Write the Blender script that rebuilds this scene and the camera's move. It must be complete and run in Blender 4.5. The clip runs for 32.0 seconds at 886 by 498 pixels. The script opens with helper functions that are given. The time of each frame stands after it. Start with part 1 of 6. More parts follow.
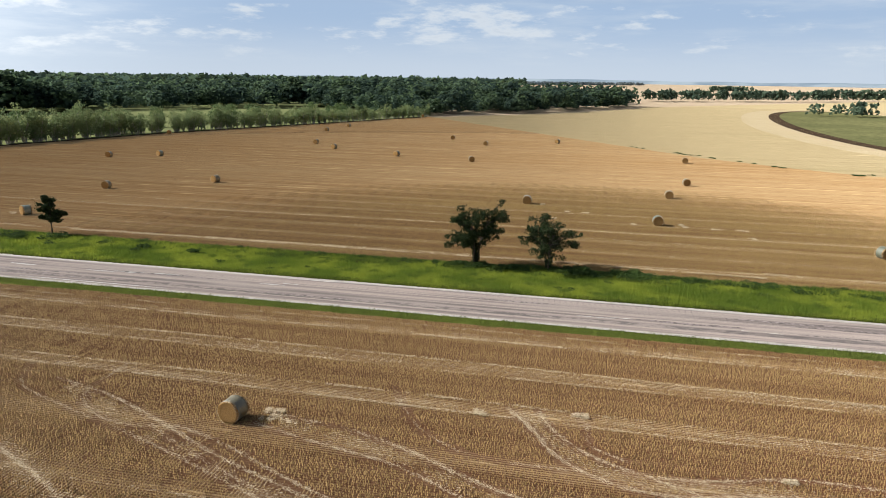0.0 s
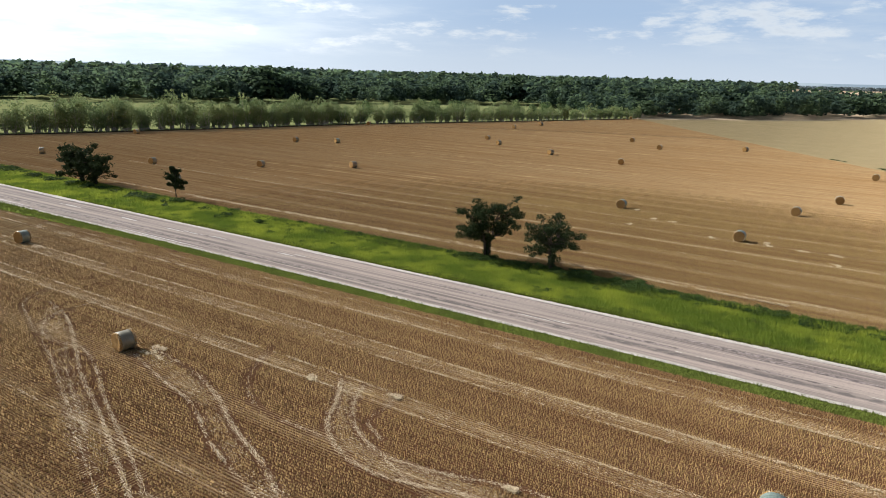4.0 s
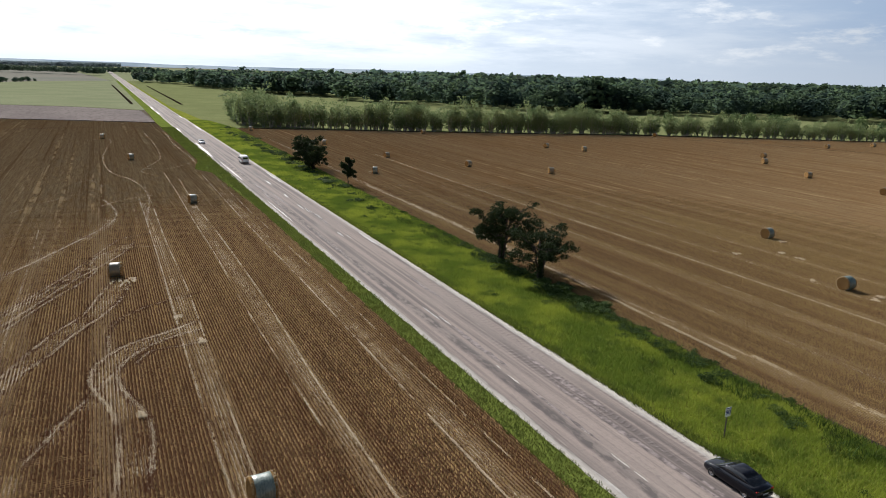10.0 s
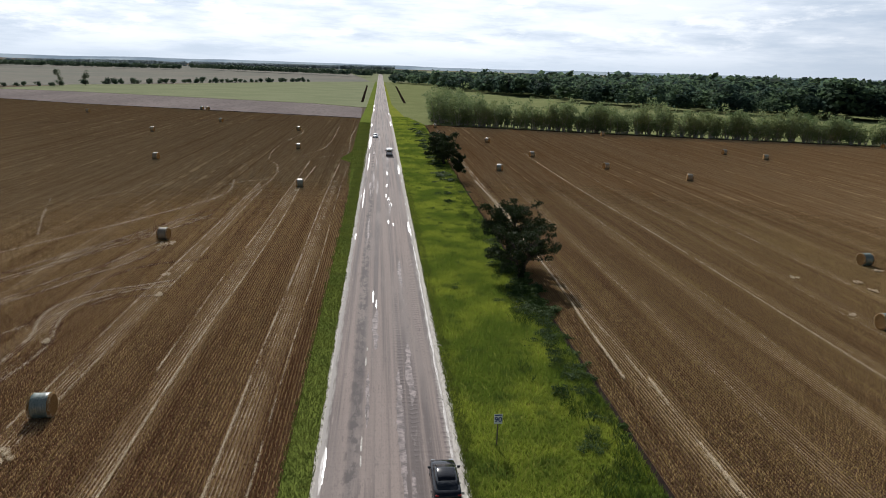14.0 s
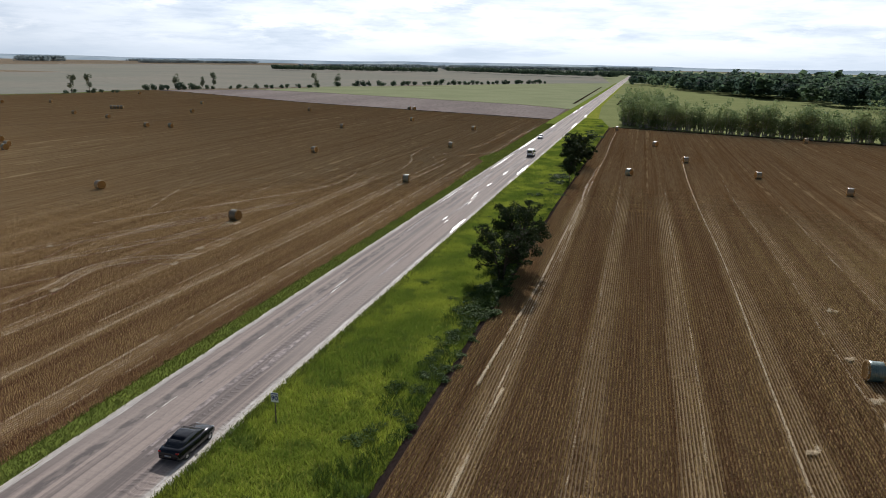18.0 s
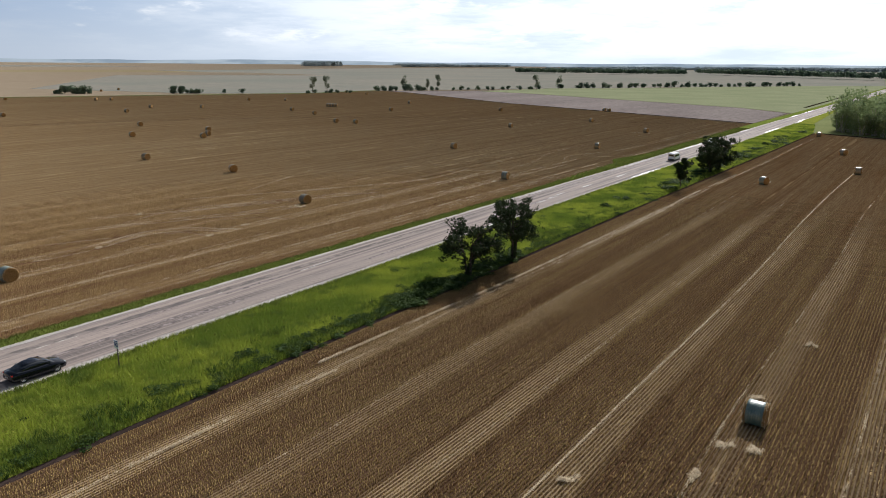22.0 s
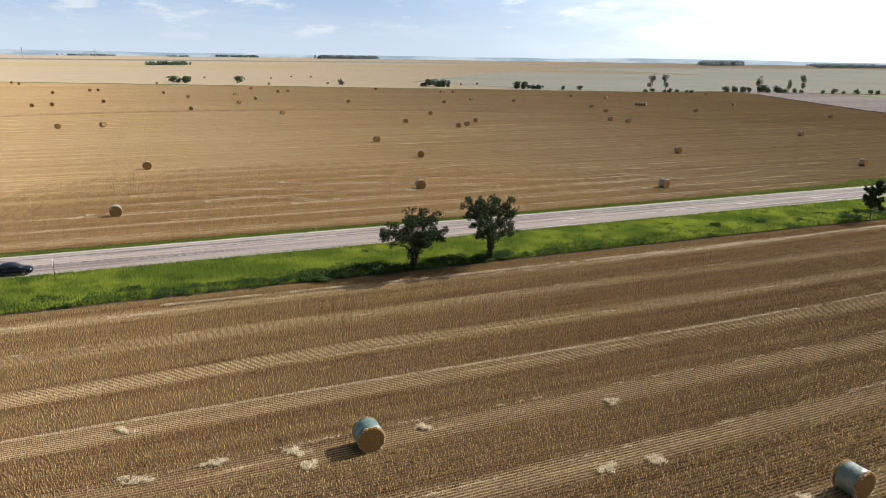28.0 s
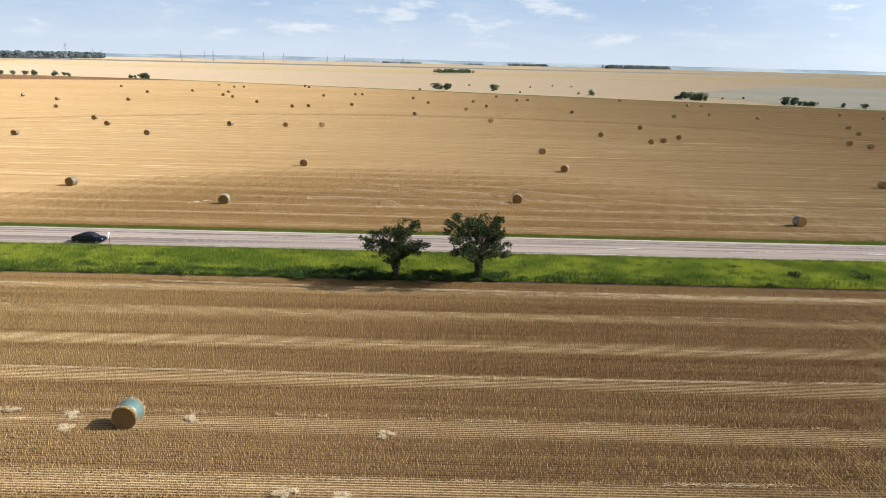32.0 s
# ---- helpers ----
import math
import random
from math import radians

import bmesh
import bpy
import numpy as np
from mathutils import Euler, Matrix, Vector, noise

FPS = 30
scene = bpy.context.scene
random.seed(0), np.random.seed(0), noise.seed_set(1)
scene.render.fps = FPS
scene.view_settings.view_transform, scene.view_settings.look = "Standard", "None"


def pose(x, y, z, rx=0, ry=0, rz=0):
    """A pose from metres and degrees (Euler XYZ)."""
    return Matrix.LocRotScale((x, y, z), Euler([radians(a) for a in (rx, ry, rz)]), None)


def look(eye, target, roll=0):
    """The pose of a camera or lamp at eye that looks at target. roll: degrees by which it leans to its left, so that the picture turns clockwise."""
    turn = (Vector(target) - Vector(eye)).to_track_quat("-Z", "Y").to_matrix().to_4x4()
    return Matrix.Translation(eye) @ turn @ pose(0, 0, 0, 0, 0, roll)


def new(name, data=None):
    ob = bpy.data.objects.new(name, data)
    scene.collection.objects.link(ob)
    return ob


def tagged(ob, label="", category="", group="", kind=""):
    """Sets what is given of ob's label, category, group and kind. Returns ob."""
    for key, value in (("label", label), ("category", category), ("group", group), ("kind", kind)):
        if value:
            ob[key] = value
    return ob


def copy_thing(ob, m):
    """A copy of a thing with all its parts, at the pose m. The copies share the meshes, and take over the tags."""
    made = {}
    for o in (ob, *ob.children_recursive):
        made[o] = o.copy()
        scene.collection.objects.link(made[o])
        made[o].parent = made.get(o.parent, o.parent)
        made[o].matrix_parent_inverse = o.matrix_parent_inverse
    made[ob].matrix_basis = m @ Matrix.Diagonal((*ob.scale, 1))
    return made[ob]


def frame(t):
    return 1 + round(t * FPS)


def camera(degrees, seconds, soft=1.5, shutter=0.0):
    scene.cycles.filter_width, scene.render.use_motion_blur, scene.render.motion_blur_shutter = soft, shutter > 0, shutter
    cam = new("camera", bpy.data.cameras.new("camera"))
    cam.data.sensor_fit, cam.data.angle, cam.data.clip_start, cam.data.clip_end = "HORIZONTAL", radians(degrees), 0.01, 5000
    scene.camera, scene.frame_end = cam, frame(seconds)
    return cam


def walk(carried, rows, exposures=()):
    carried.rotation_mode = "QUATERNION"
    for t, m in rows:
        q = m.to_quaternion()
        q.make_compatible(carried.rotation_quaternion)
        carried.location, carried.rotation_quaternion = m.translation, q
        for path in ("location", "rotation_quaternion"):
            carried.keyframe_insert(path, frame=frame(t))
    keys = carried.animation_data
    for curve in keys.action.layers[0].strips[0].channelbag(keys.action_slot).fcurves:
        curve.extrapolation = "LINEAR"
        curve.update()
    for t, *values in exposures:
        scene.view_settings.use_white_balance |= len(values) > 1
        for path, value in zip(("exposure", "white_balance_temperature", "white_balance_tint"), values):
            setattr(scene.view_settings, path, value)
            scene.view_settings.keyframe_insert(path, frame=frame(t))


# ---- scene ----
cam = camera(64.7, 32.0, soft=0.9)
# seconds, eye in metres, turn in degrees; the road runs along y, the ground is z = 0
ROWS = [
    (0.0, -93.69, 0.89, 26.72, 76.21, -0.75, -77.22),
    (0.5, -93.11, -3.43, 26.63, 76.19, -0.87, -74.54),
    (1.0, -92.47, -7.46, 26.56, 76.16, -1.01, -72.02),
    (1.5, -91.58, -11.61, 26.53, 76.14, -1.17, -69.39),
    (2.0, -90.38, -15.68, 26.36, 76.09, -1.32, -66.81),
    (2.5, -89.00, -19.53, 26.42, 76.02, -1.40, -64.42),
    (3.0, -87.47, -23.36, 26.54, 75.93, -1.48, -61.98),
    (3.5, -85.65, -27.33, 26.55, 75.86, -1.55, -59.37),
    (5.5, -77.04, -42.13, 26.91, 75.80, -1.72, -49.00),
    (6.0, -74.34, -45.75, 26.99, 75.78, -1.73, -46.33),
    (6.5, -71.61, -49.06, 27.11, 75.77, -1.75, -43.80),
    (7.0, -68.72, -52.19, 27.05, 75.81, -1.76, -41.28),
    (7.5, -65.55, -55.36, 27.06, 75.81, -1.80, -38.70),
    (8.0, -62.37, -58.20, 27.06, 75.79, -1.83, -36.19),
    (8.5, -58.85, -61.06, 27.13, 75.80, -1.80, -33.55),
    (9.0, -55.34, -63.64, 27.15, 75.80, -1.78, -31.00),
    (9.5, -51.58, -66.14, 27.10, 75.81, -1.77, -28.31),
    (10.0, -47.89, -68.33, 27.00, 75.81, -1.80, -25.71),
    (10.5, -44.09, -70.41, 27.11, 75.80, -1.79, -23.07),
    (11.0, -39.99, -72.40, 27.15, 75.80, -1.79, -20.34),
    (11.5, -36.00, -74.06, 27.04, 75.78, -1.77, -17.76),
    (12.0, -31.77, -75.52, 26.81, 75.76, -1.83, -15.13),
    (12.5, -27.64, -76.78, 26.57, 75.69, -1.85, -12.64),
    (13.0, -23.31, -77.87, 26.74, 75.55, -1.86, -10.04),
    (13.5, -19.15, -78.77, 26.93, 75.42, -1.85, -7.58),
    (14.0, -14.76, -79.45, 27.00, 75.38, -1.77, -4.96),
    (14.5, -10.73, -79.84, 27.06, 75.25, -1.54, -2.73),
    (16.5, 6.45, -79.88, 27.93, 74.95, -1.41, 7.54),
    (17.0, 10.83, -79.38, 27.96, 74.94, -1.33, 10.25),
    (17.5, 14.92, -78.69, 27.75, 74.93, -1.18, 12.84),
    (18.0, 19.20, -77.76, 27.47, 75.03, -1.07, 15.56),
    (18.5, 23.23, -76.71, 27.31, 75.01, -0.90, 18.02),
    (19.0, 27.47, -75.41, 27.12, 75.08, -0.74, 20.63),
    (19.5, 31.37, -73.99, 27.01, 75.10, -0.68, 23.09),
    (20.0, 35.40, -72.27, 26.76, 75.11, -0.57, 25.61),
    (20.5, 39.29, -70.38, 26.56, 75.11, -0.56, 28.09),
    (21.0, 43.02, -68.35, 26.57, 75.08, -0.64, 30.60),
    (21.5, 46.89, -66.01, 26.63, 75.02, -0.54, 33.17),
    (22.0, 50.50, -63.67, 26.55, 75.00, -0.53, 35.69),
    (22.5, 54.16, -61.05, 26.37, 75.02, -0.51, 38.31),
    (23.0, 57.54, -58.38, 26.06, 75.05, -0.49, 40.80),
    (23.5, 60.89, -55.39, 25.92, 75.08, -0.49, 43.47),
    (24.0, 64.04, -52.38, 25.59, 75.05, -0.37, 46.03),
    (24.5, 66.96, -49.23, 25.33, 75.09, -0.31, 48.53),
    (25.0, 69.75, -45.88, 25.20, 75.03, -0.35, 51.18),
    (25.5, 72.59, -42.24, 25.27, 74.96, -0.49, 53.95),
    (27.5, 81.48, -26.88, 25.55, 74.67, -0.58, 64.29),
    (28.0, 83.29, -22.72, 26.04, 74.57, -0.78, 67.07),
    (28.5, 84.94, -18.36, 26.77, 74.35, -0.89, 69.90),
    (29.0, 86.29, -14.12, 27.15, 74.32, -1.01, 72.62),
    (29.5, 87.50, -9.62, 27.34, 74.36, -1.12, 75.45),
    (30.0, 88.48, -5.00, 27.70, 74.35, -1.16, 78.40),
    (30.5, 89.14, -0.58, 27.80, 74.41, -1.20, 81.24),
    (31.0, 89.62, 3.86, 27.74, 74.54, -1.23, 84.09),
    (31.5, 89.81, 8.31, 27.61, 74.70, -1.25, 86.97),
    (32.0, 89.73, 12.90, 27.26, 74.87, -1.31, 90.09),
]
EXPOSURES = [(0.0, 0.68, 6350, 8), (3.0, 0.75, 6350, 8), (6.0, 0.75, 6320, 8), (9.0, 0.54, 6250, 9), (13.0, 0.15, 6170, 10), (19.0, 0.24, 6170, 10), (21.0, 0.33, 6190, 10), (24.0, 0.62, 6250, 9), (28.0, 0.84, 6350, 8), (32.0, 0.88, 6400, 8)]
walk(cam, [(r[0], pose(*r[1:])) for r in ROWS], EXPOSURES)

# ---- light ----
SUN_UP, SUN_TURN = 34.0, -6.0
sun_way = Vector((math.sin(radians(SUN_TURN)) * math.cos(radians(SUN_UP)), math.cos(radians(SUN_TURN)) * math.cos(radians(SUN_UP)), math.sin(radians(SUN_UP))))
sun = new("sun", bpy.data.lights.new("sun", "SUN"))
sun.data.energy, sun.data.angle, sun.data.color = 5.0, radians(0.55), (1.0, 0.94, 0.87)
sun.matrix_world = look((0, 0, 0), -sun_way)


class Kit:
    """Short names for building node trees."""

    def __init__(self, tree):
        self.t = tree

    def put(self, kind, *links, **values):
        n = self.t.nodes.new(kind)
        if "operation" in values:
            n.operation, n.use_clamp = values["operation"], values.get("use_clamp", False)
        if "data_type" in values:
            n.data_type, n.blend_type = values["data_type"], values.get("blend_type", "MIX")
        if "sky_type" in values:
            n.sky_type, n.sun_disc = values["sky_type"], values.get("sun_disc", False)
        for i, v in enumerate(links):
            self.set(n.inputs[i], v)
        return n

    def set(self, socket, v):
        if v is None:
            return
        if isinstance(v, bpy.types.NodeSocket):
            self.t.links.new(v, socket)
        elif isinstance(v, tuple) and len(v) == 3 and socket.type == "RGBA":
            socket.default_value = (*v, 1)
        else:
            socket.default_value = v

    def place(self, sx=1.0, sy=1.0, sz=1.0):
        m = self.put("ShaderNodeMapping", self.put("ShaderNodeTexCoord").outputs["Object"])
        m.inputs["Scale"].default_value = (sx, sy, sz)
        return m.outputs[0]

    def noise(self, vec, scale=1.0, detail=3.0, rough=0.55):
        n = self.put("ShaderNodeTexNoise")
        self.set(n.inputs["Vector"], vec)
        n.inputs["Scale"].default_value, n.inputs["Detail"].default_value, n.inputs["Roughness"].default_value = scale, detail, rough
        return n.outputs["Fac"]

    def math(self, op, a, b=None, c=None, clamp=False):
        return self.put("ShaderNodeMath", a, b, c, operation=op, use_clamp=clamp).outputs[0]

    def ramp(self, v, lo, hi, to_lo=0.0, to_hi=1.0, smooth=True):
        n = self.put("ShaderNodeMapRange", v, lo, hi, to_lo, to_hi)
        n.interpolation_type = "SMOOTHSTEP" if smooth else "LINEAR"
        return n.outputs[0]

    def mix(self, fac, a, b):
        n = self.put("ShaderNodeMix", data_type="RGBA")
        self.set(n.inputs["Factor"], fac), self.set(n.inputs["A"], a), self.set(n.inputs["B"], b)
        return n.outputs["Result"]

    def times(self, a, b):
        n = self.put("ShaderNodeMix", data_type="RGBA", blend_type="MULTIPLY")
        n.inputs["Factor"].default_value = 1.0
        self.set(n.inputs["A"], a), self.set(n.inputs["B"], b)
        return n.outputs["Result"]

    def split(self, vec):
        return self.put("ShaderNodeSeparateXYZ", vec).outputs


world = bpy.data.worlds.new("world")
scene.world = world
world.use_nodes = True
k = Kit(world.node_tree)
back = next(n for n in world.node_tree.nodes if n.type == "BACKGROUND")
sky = k.put("ShaderNodeTexSky", sky_type="NISHITA", sun_disc=False)
sky.sun_elevation, sky.sun_rotation = radians(SUN_UP), radians(SUN_TURN)
sky.air_density, sky.dust_density, sky.ozone_density, sky.altitude = 1.0, 0.7, 2.0, 200.0
way = k.put("ShaderNodeTexCoord").outputs["Generated"]
ax, ay, az = k.split(way)
# bright haze low over the horizon, whiter towards the sun, and small fair-weather clouds
toward = k.math("ADD", k.math("MULTIPLY", ax, sun_way.x), k.math("ADD", k.math("MULTIPLY", ay, sun_way.y), k.math("MULTIPLY", az, sun_way.z)))
glow = k.ramp(toward, 0.32, 0.92)
low_blue = k.mix(k.ramp(az, 0.0, 0.085), (3.65, 4.12, 4.78), (2.5, 3.25, 4.4))
low_sky = k.mix(glow, low_blue, (6.3, 7.0, 7.8))
clear = k.mix(k.ramp(az, 0.09, 0.17, 1.0, 0.0), k.times(sky.outputs[0], (0.28, 0.28, 0.28)), low_sky)
drift = k.put("ShaderNodeMapping", way)
drift.inputs["Scale"].default_value = (1.0, 1.0, 3.8)
field_of = k.noise(drift.outputs[0], 2.4, 2.0)
puff = k.math("ADD", k.noise(drift.outputs[0], 11.0, 7.0, 0.6), k.math("MULTIPLY", field_of, 0.42))
wisp = k.put("ShaderNodeMapping", way)
wisp.inputs["Scale"].default_value = (1.0, 1.0, 7.0)
veil = k.ramp(k.math("ADD", k.noise(wisp.outputs[0], 5.0, 8.0, 0.62), k.math("MULTIPLY", glow, 0.16)), 0.44, 0.74)
cover = k.math("MULTIPLY", k.ramp(k.math("ADD", puff, k.math("MULTIPLY", glow, 0.06)), 0.77, 0.93), k.ramp(az, 0.012, 0.035))
cloud_light = k.mix(glow, (4.6, 4.85, 5.15), (10.8, 10.9, 11.0))
under = k.math("MULTIPLY", k.ramp(puff, 0.88, 1.0), k.ramp(az, 0.03, 0.07, 0.2, 0.7))
cloud_light = k.mix(under, cloud_light, k.mix(glow, (3.5, 3.85, 4.4), (8.0, 8.3, 8.7)))
thin = k.mix(k.math("MULTIPLY", k.math("MULTIPLY", veil, k.ramp(glow, 0.0, 1.0, 0.5, 1.0)), k.ramp(az, 0.0, 0.03, 0.3, 0.8)), clear, k.mix(glow, (4.2, 4.55, 4.95), (10.4, 10.6, 10.9)))
k.set(back.inputs["Color"], k.mix(k.math("MULTIPLY", cover, 0.85), thin, cloud_light))
back.inputs["Strength"].default_value = 0.1

# ---- materials ----
def paint(name, rough=0.85, spec=0.3):
    m = bpy.data.materials.new(name)
    m.use_nodes = True
    kit = Kit(m.node_tree)
    shader = next(n for n in m.node_tree.nodes if n.type == "BSDF_PRINCIPLED")
    shader.inputs["Roughness"].default_value = rough
    shader.inputs["Specular IOR Level"].default_value = spec
    return m, kit, shader


def bump(kit, shader, height, strength=0.5, distance=0.05):
    n = kit.put("ShaderNodeBump")
    n.inputs["Strength"].default_value, n.inputs["Distance"].default_value = strength, distance
    kit.set(n.inputs["Height"], height)
    kit.set(shader.inputs["Normal"], n.outputs[0])


def straw_tone(kit, pale, dark, line_at, pitch, patches, laid=0.5):
    """Colour of cut straw in swaths along y, the mask of the pale broken straw lines, and the swath's own mask."""
    x, y, z = kit.split(kit.place())
    bend = kit.math("MULTIPLY", kit.math("SUBTRACT", kit.noise(kit.place(0.01, 0.01, 0.01), 1.0, 2.0), 0.5), 9.0)
    wander = kit.math("MULTIPLY", kit.math("SUBTRACT", kit.noise(kit.place(0.03, 0.035, 1), 1.0, 2.0), 0.5), 1.6)
    wob = kit.math("ADD", kit.math("SUBTRACT", x, line_at - pitch / 2), kit.math("ADD", wander, kit.math("MULTIPLY", bend, kit.ramp(kit.math("ABSOLUTE", x), 45, 160))))
    band = kit.math("ABSOLUTE", kit.math("SUBTRACT", kit.math("FRACT", kit.math("DIVIDE", wob, pitch)), 0.5))
    swath = kit.ramp(kit.math("ADD", band, kit.math("MULTIPLY", kit.noise(kit.place(0.7, 0.06, 1), 1.0, 5.0, 0.65), 0.22)), 0.22, 0.32, 1.0, 0.0)
    swath = kit.math("MULTIPLY", swath, kit.ramp(kit.noise(kit.place(0.12, 0.014, 1), 1.0, 3.0), 0.36, 0.62, 0.35, 1.0))
    broken = kit.ramp(kit.noise(kit.place(1.2, 0.22, 1), 1.0, 4.0, 0.6), 0.47, 0.66)
    core = kit.math("MULTIPLY", kit.ramp(kit.math("ADD", band, kit.math("MULTIPLY", kit.noise(kit.place(0.3, 0.12, 1), 1.0, 3.0), 0.06)), 0.02, 0.07, 1.0, 0.0), broken)
    streak = kit.noise(kit.place(0.7, 0.016, 1), 1.0, 6.0, 0.62)
    wide = kit.noise(kit.place(0.016, 0.004, 1), 1.0, 4.0, 0.6)
    tone = kit.math("ADD", kit.math("MULTIPLY", streak, 0.75), kit.math("MULTIPLY", wide, patches))
    col = kit.mix(kit.ramp(tone, 0.42, 0.76), dark, pale)
    return kit.mix(kit.math("MULTIPLY", swath, laid), col, pale), core, swath


DRILL = 0.28


def stubble_ground(name, litter, soil, line_at=9.4, pitch=8.1, strewn=0.95):
    """Soil between drilled rows, strewn with broken straw, thickly where the swaths lay."""
    m, kit, shader = paint(name, 0.95, 0.0)
    shader.inputs["Diffuse Roughness"].default_value = 1.0
    brown = tuple(0.17 * a + 1.1 * b for a, b in zip(litter, soil))
    tone, core, swath = straw_tone(kit, brown, soil, line_at, pitch, 0.5, 0.0)
    x, y, z = kit.split(kit.place())
    gap = kit.math("ABSOLUTE", kit.math("SUBTRACT", kit.math("FRACT", kit.math("DIVIDE", kit.math("ADD", x, kit.math("MULTIPLY", kit.noise(kit.place(1.3, 0.5, 1), 1.0, 3.0), 0.08)), DRILL)), 0.5))
    grain = kit.noise(kit.place(9.0, 3.5, 4), 1.0, 6.0, 0.72)
    clod = kit.noise(kit.place(2.2, 1.6, 2), 1.0, 4.0, 0.65)
    col = kit.mix(kit.ramp(grain, 0.40, 0.62, 0.8, 0.0), tone, soil)
    col = kit.mix(kit.ramp(clod, 0.56, 0.70, 0.0, 0.35), col, brown)
    lines = kit.math("MULTIPLY", kit.ramp(gap, 0.12, 0.32, 1.0, 0.0), kit.ramp(grain, 0.34, 0.52, 0.25, 1.0))
    col = kit.mix(kit.math("MULTIPLY", kit.math("ADD", kit.math("MULTIPLY", swath, strewn - 0.08), 0.08), lines), col, litter)
    col = kit.mix(kit.math("MULTIPLY", core, 0.7), col, tuple(min(0.8, c * 1.15) for c in litter))
    kit.set(shader.inputs["Base Color"], col)
    bump(kit, shader, kit.math("ADD", clod, grain), 0.7, 0.08)
    return m


def far_straw(name, pale, dark, soil, line_at=0.0, pitch=14.0, patches=0.8):
    """Far cut straw: streaks along the rows and broad patches of tone."""
    m, kit, shader = paint(name, 0.95, 0.0)
    shader.inputs["Diffuse Roughness"].default_value = 1.0
    col, core, swath = straw_tone(kit, pale, dark, line_at, pitch, patches)
    col = kit.mix(kit.ramp(kit.noise(kit.place(0.5, 0.05, 1), 1.0, 5.0, 0.7), 0.36, 0.62, 0.5, 0.0), col, soil)
    kit.set(shader.inputs["Base Color"], col)
    return m


def straw_tufts(name, pale, dark, line_at, pitch=8.1, patches=0.5):
    """Standing cut stems: golden above, dull at the foot, each tuft a little different."""
    m, kit, shader = paint(name, 0.75, 0.15)
    col, core, swath = straw_tone(kit, pale, dark, line_at, pitch, patches, 0.45)
    x, y, z = kit.split(kit.place())
    rand = kit.put("ShaderNodeNewGeometry").outputs["Random Per Island"]
    col = kit.mix(kit.ramp(rand, 0.55, 1.0, 0.0, 0.4, False), col, pale)
    col = kit.mix(kit.ramp(rand, 0.0, 0.4, 0.5, 0.0, False), col, tuple(c * 0.65 for c in dark))
    fibre = kit.noise(kit.place(30, 30, 6), 1.0, 3.0, 0.7)
    col = kit.mix(kit.ramp(fibre, 0.40, 0.66, 0.0, 0.5), col, tuple(c * 0.5 for c in dark))
    kit.set(shader.inputs["Base Color"], col)
    return m


def straw_rows(name, pale, dark, soil, line_at, pitch=8.1, patches=0.5):
    """Rows of cut straw seen from afar, with a little soil showing, in the same swath tones."""
    m, kit, shader = paint(name, 0.95, 0.0)
    shader.inputs["Diffuse Roughness"].default_value = 1.0
    col, core, swath = straw_tone(kit, pale, dark, line_at, pitch, patches, 0.4)
    fine = kit.noise(kit.place(2.4, 0.12, 1), 1.0, 5.0, 0.7)
    tuft = kit.noise(kit.place(3.4, 1.3, 1), 1.0, 4.0, 0.7)
    col = kit.mix(kit.ramp(fine, 0.34, 0.62, 0.5, 0.0), col, soil)
    col = kit.mix(kit.ramp(tuft, 0.36, 0.56, 0.45, 0.0), col, soil)
    comb = kit.noise(kit.place(0.9, 0.004, 1), 1.0, 5.0, 0.7)
    col = kit.mix(kit.ramp(comb, 0.36, 0.48, 0.55, 0.0), col, soil)
    thread = kit.ramp(kit.noise(kit.place(0.55, 0.006, 1), 1.0, 5.0, 0.6), 0.58, 0.63)
    thread = kit.math("MULTIPLY", thread, kit.ramp(kit.noise(kit.place(0.5, 0.12, 1), 1.0, 3.0, 0.6), 0.42, 0.6))
    bright = tuple(min(0.8, c * 1.35) for c in pale)
    col = kit.mix(kit.math("MULTIPLY", core, 0.6), col, bright)
    col = kit.mix(kit.math("MULTIPLY", thread, 0.8), col, bright)
    kit.set(shader.inputs["Base Color"], col)
    return m


def grassy(name, a, b, c, scale=1.0, stretch=1.0, back=1.0):
    m, kit, shader = paint(name, 0.95, 0.0)
    shader.inputs["Diffuse Roughness"].default_value = back
    big = kit.noise(kit.place(0.12 * scale, 0.12 * scale * stretch, 0.1), 1.0, 4.0, 0.6)
    fine = kit.noise(kit.place(2.2 * scale, 2.2 * scale * stretch, 2), 1.0, 5.0, 0.7)
    col = kit.mix(kit.ramp(big, 0.35, 0.65), a, b)
    col = kit.mix(kit.ramp(fine, 0.42, 0.70, 0.0, 0.8), col, c)
    kit.set(shader.inputs["Base Color"], col)
    bump(kit, shader, fine, 0.8, 0.15)
    return m


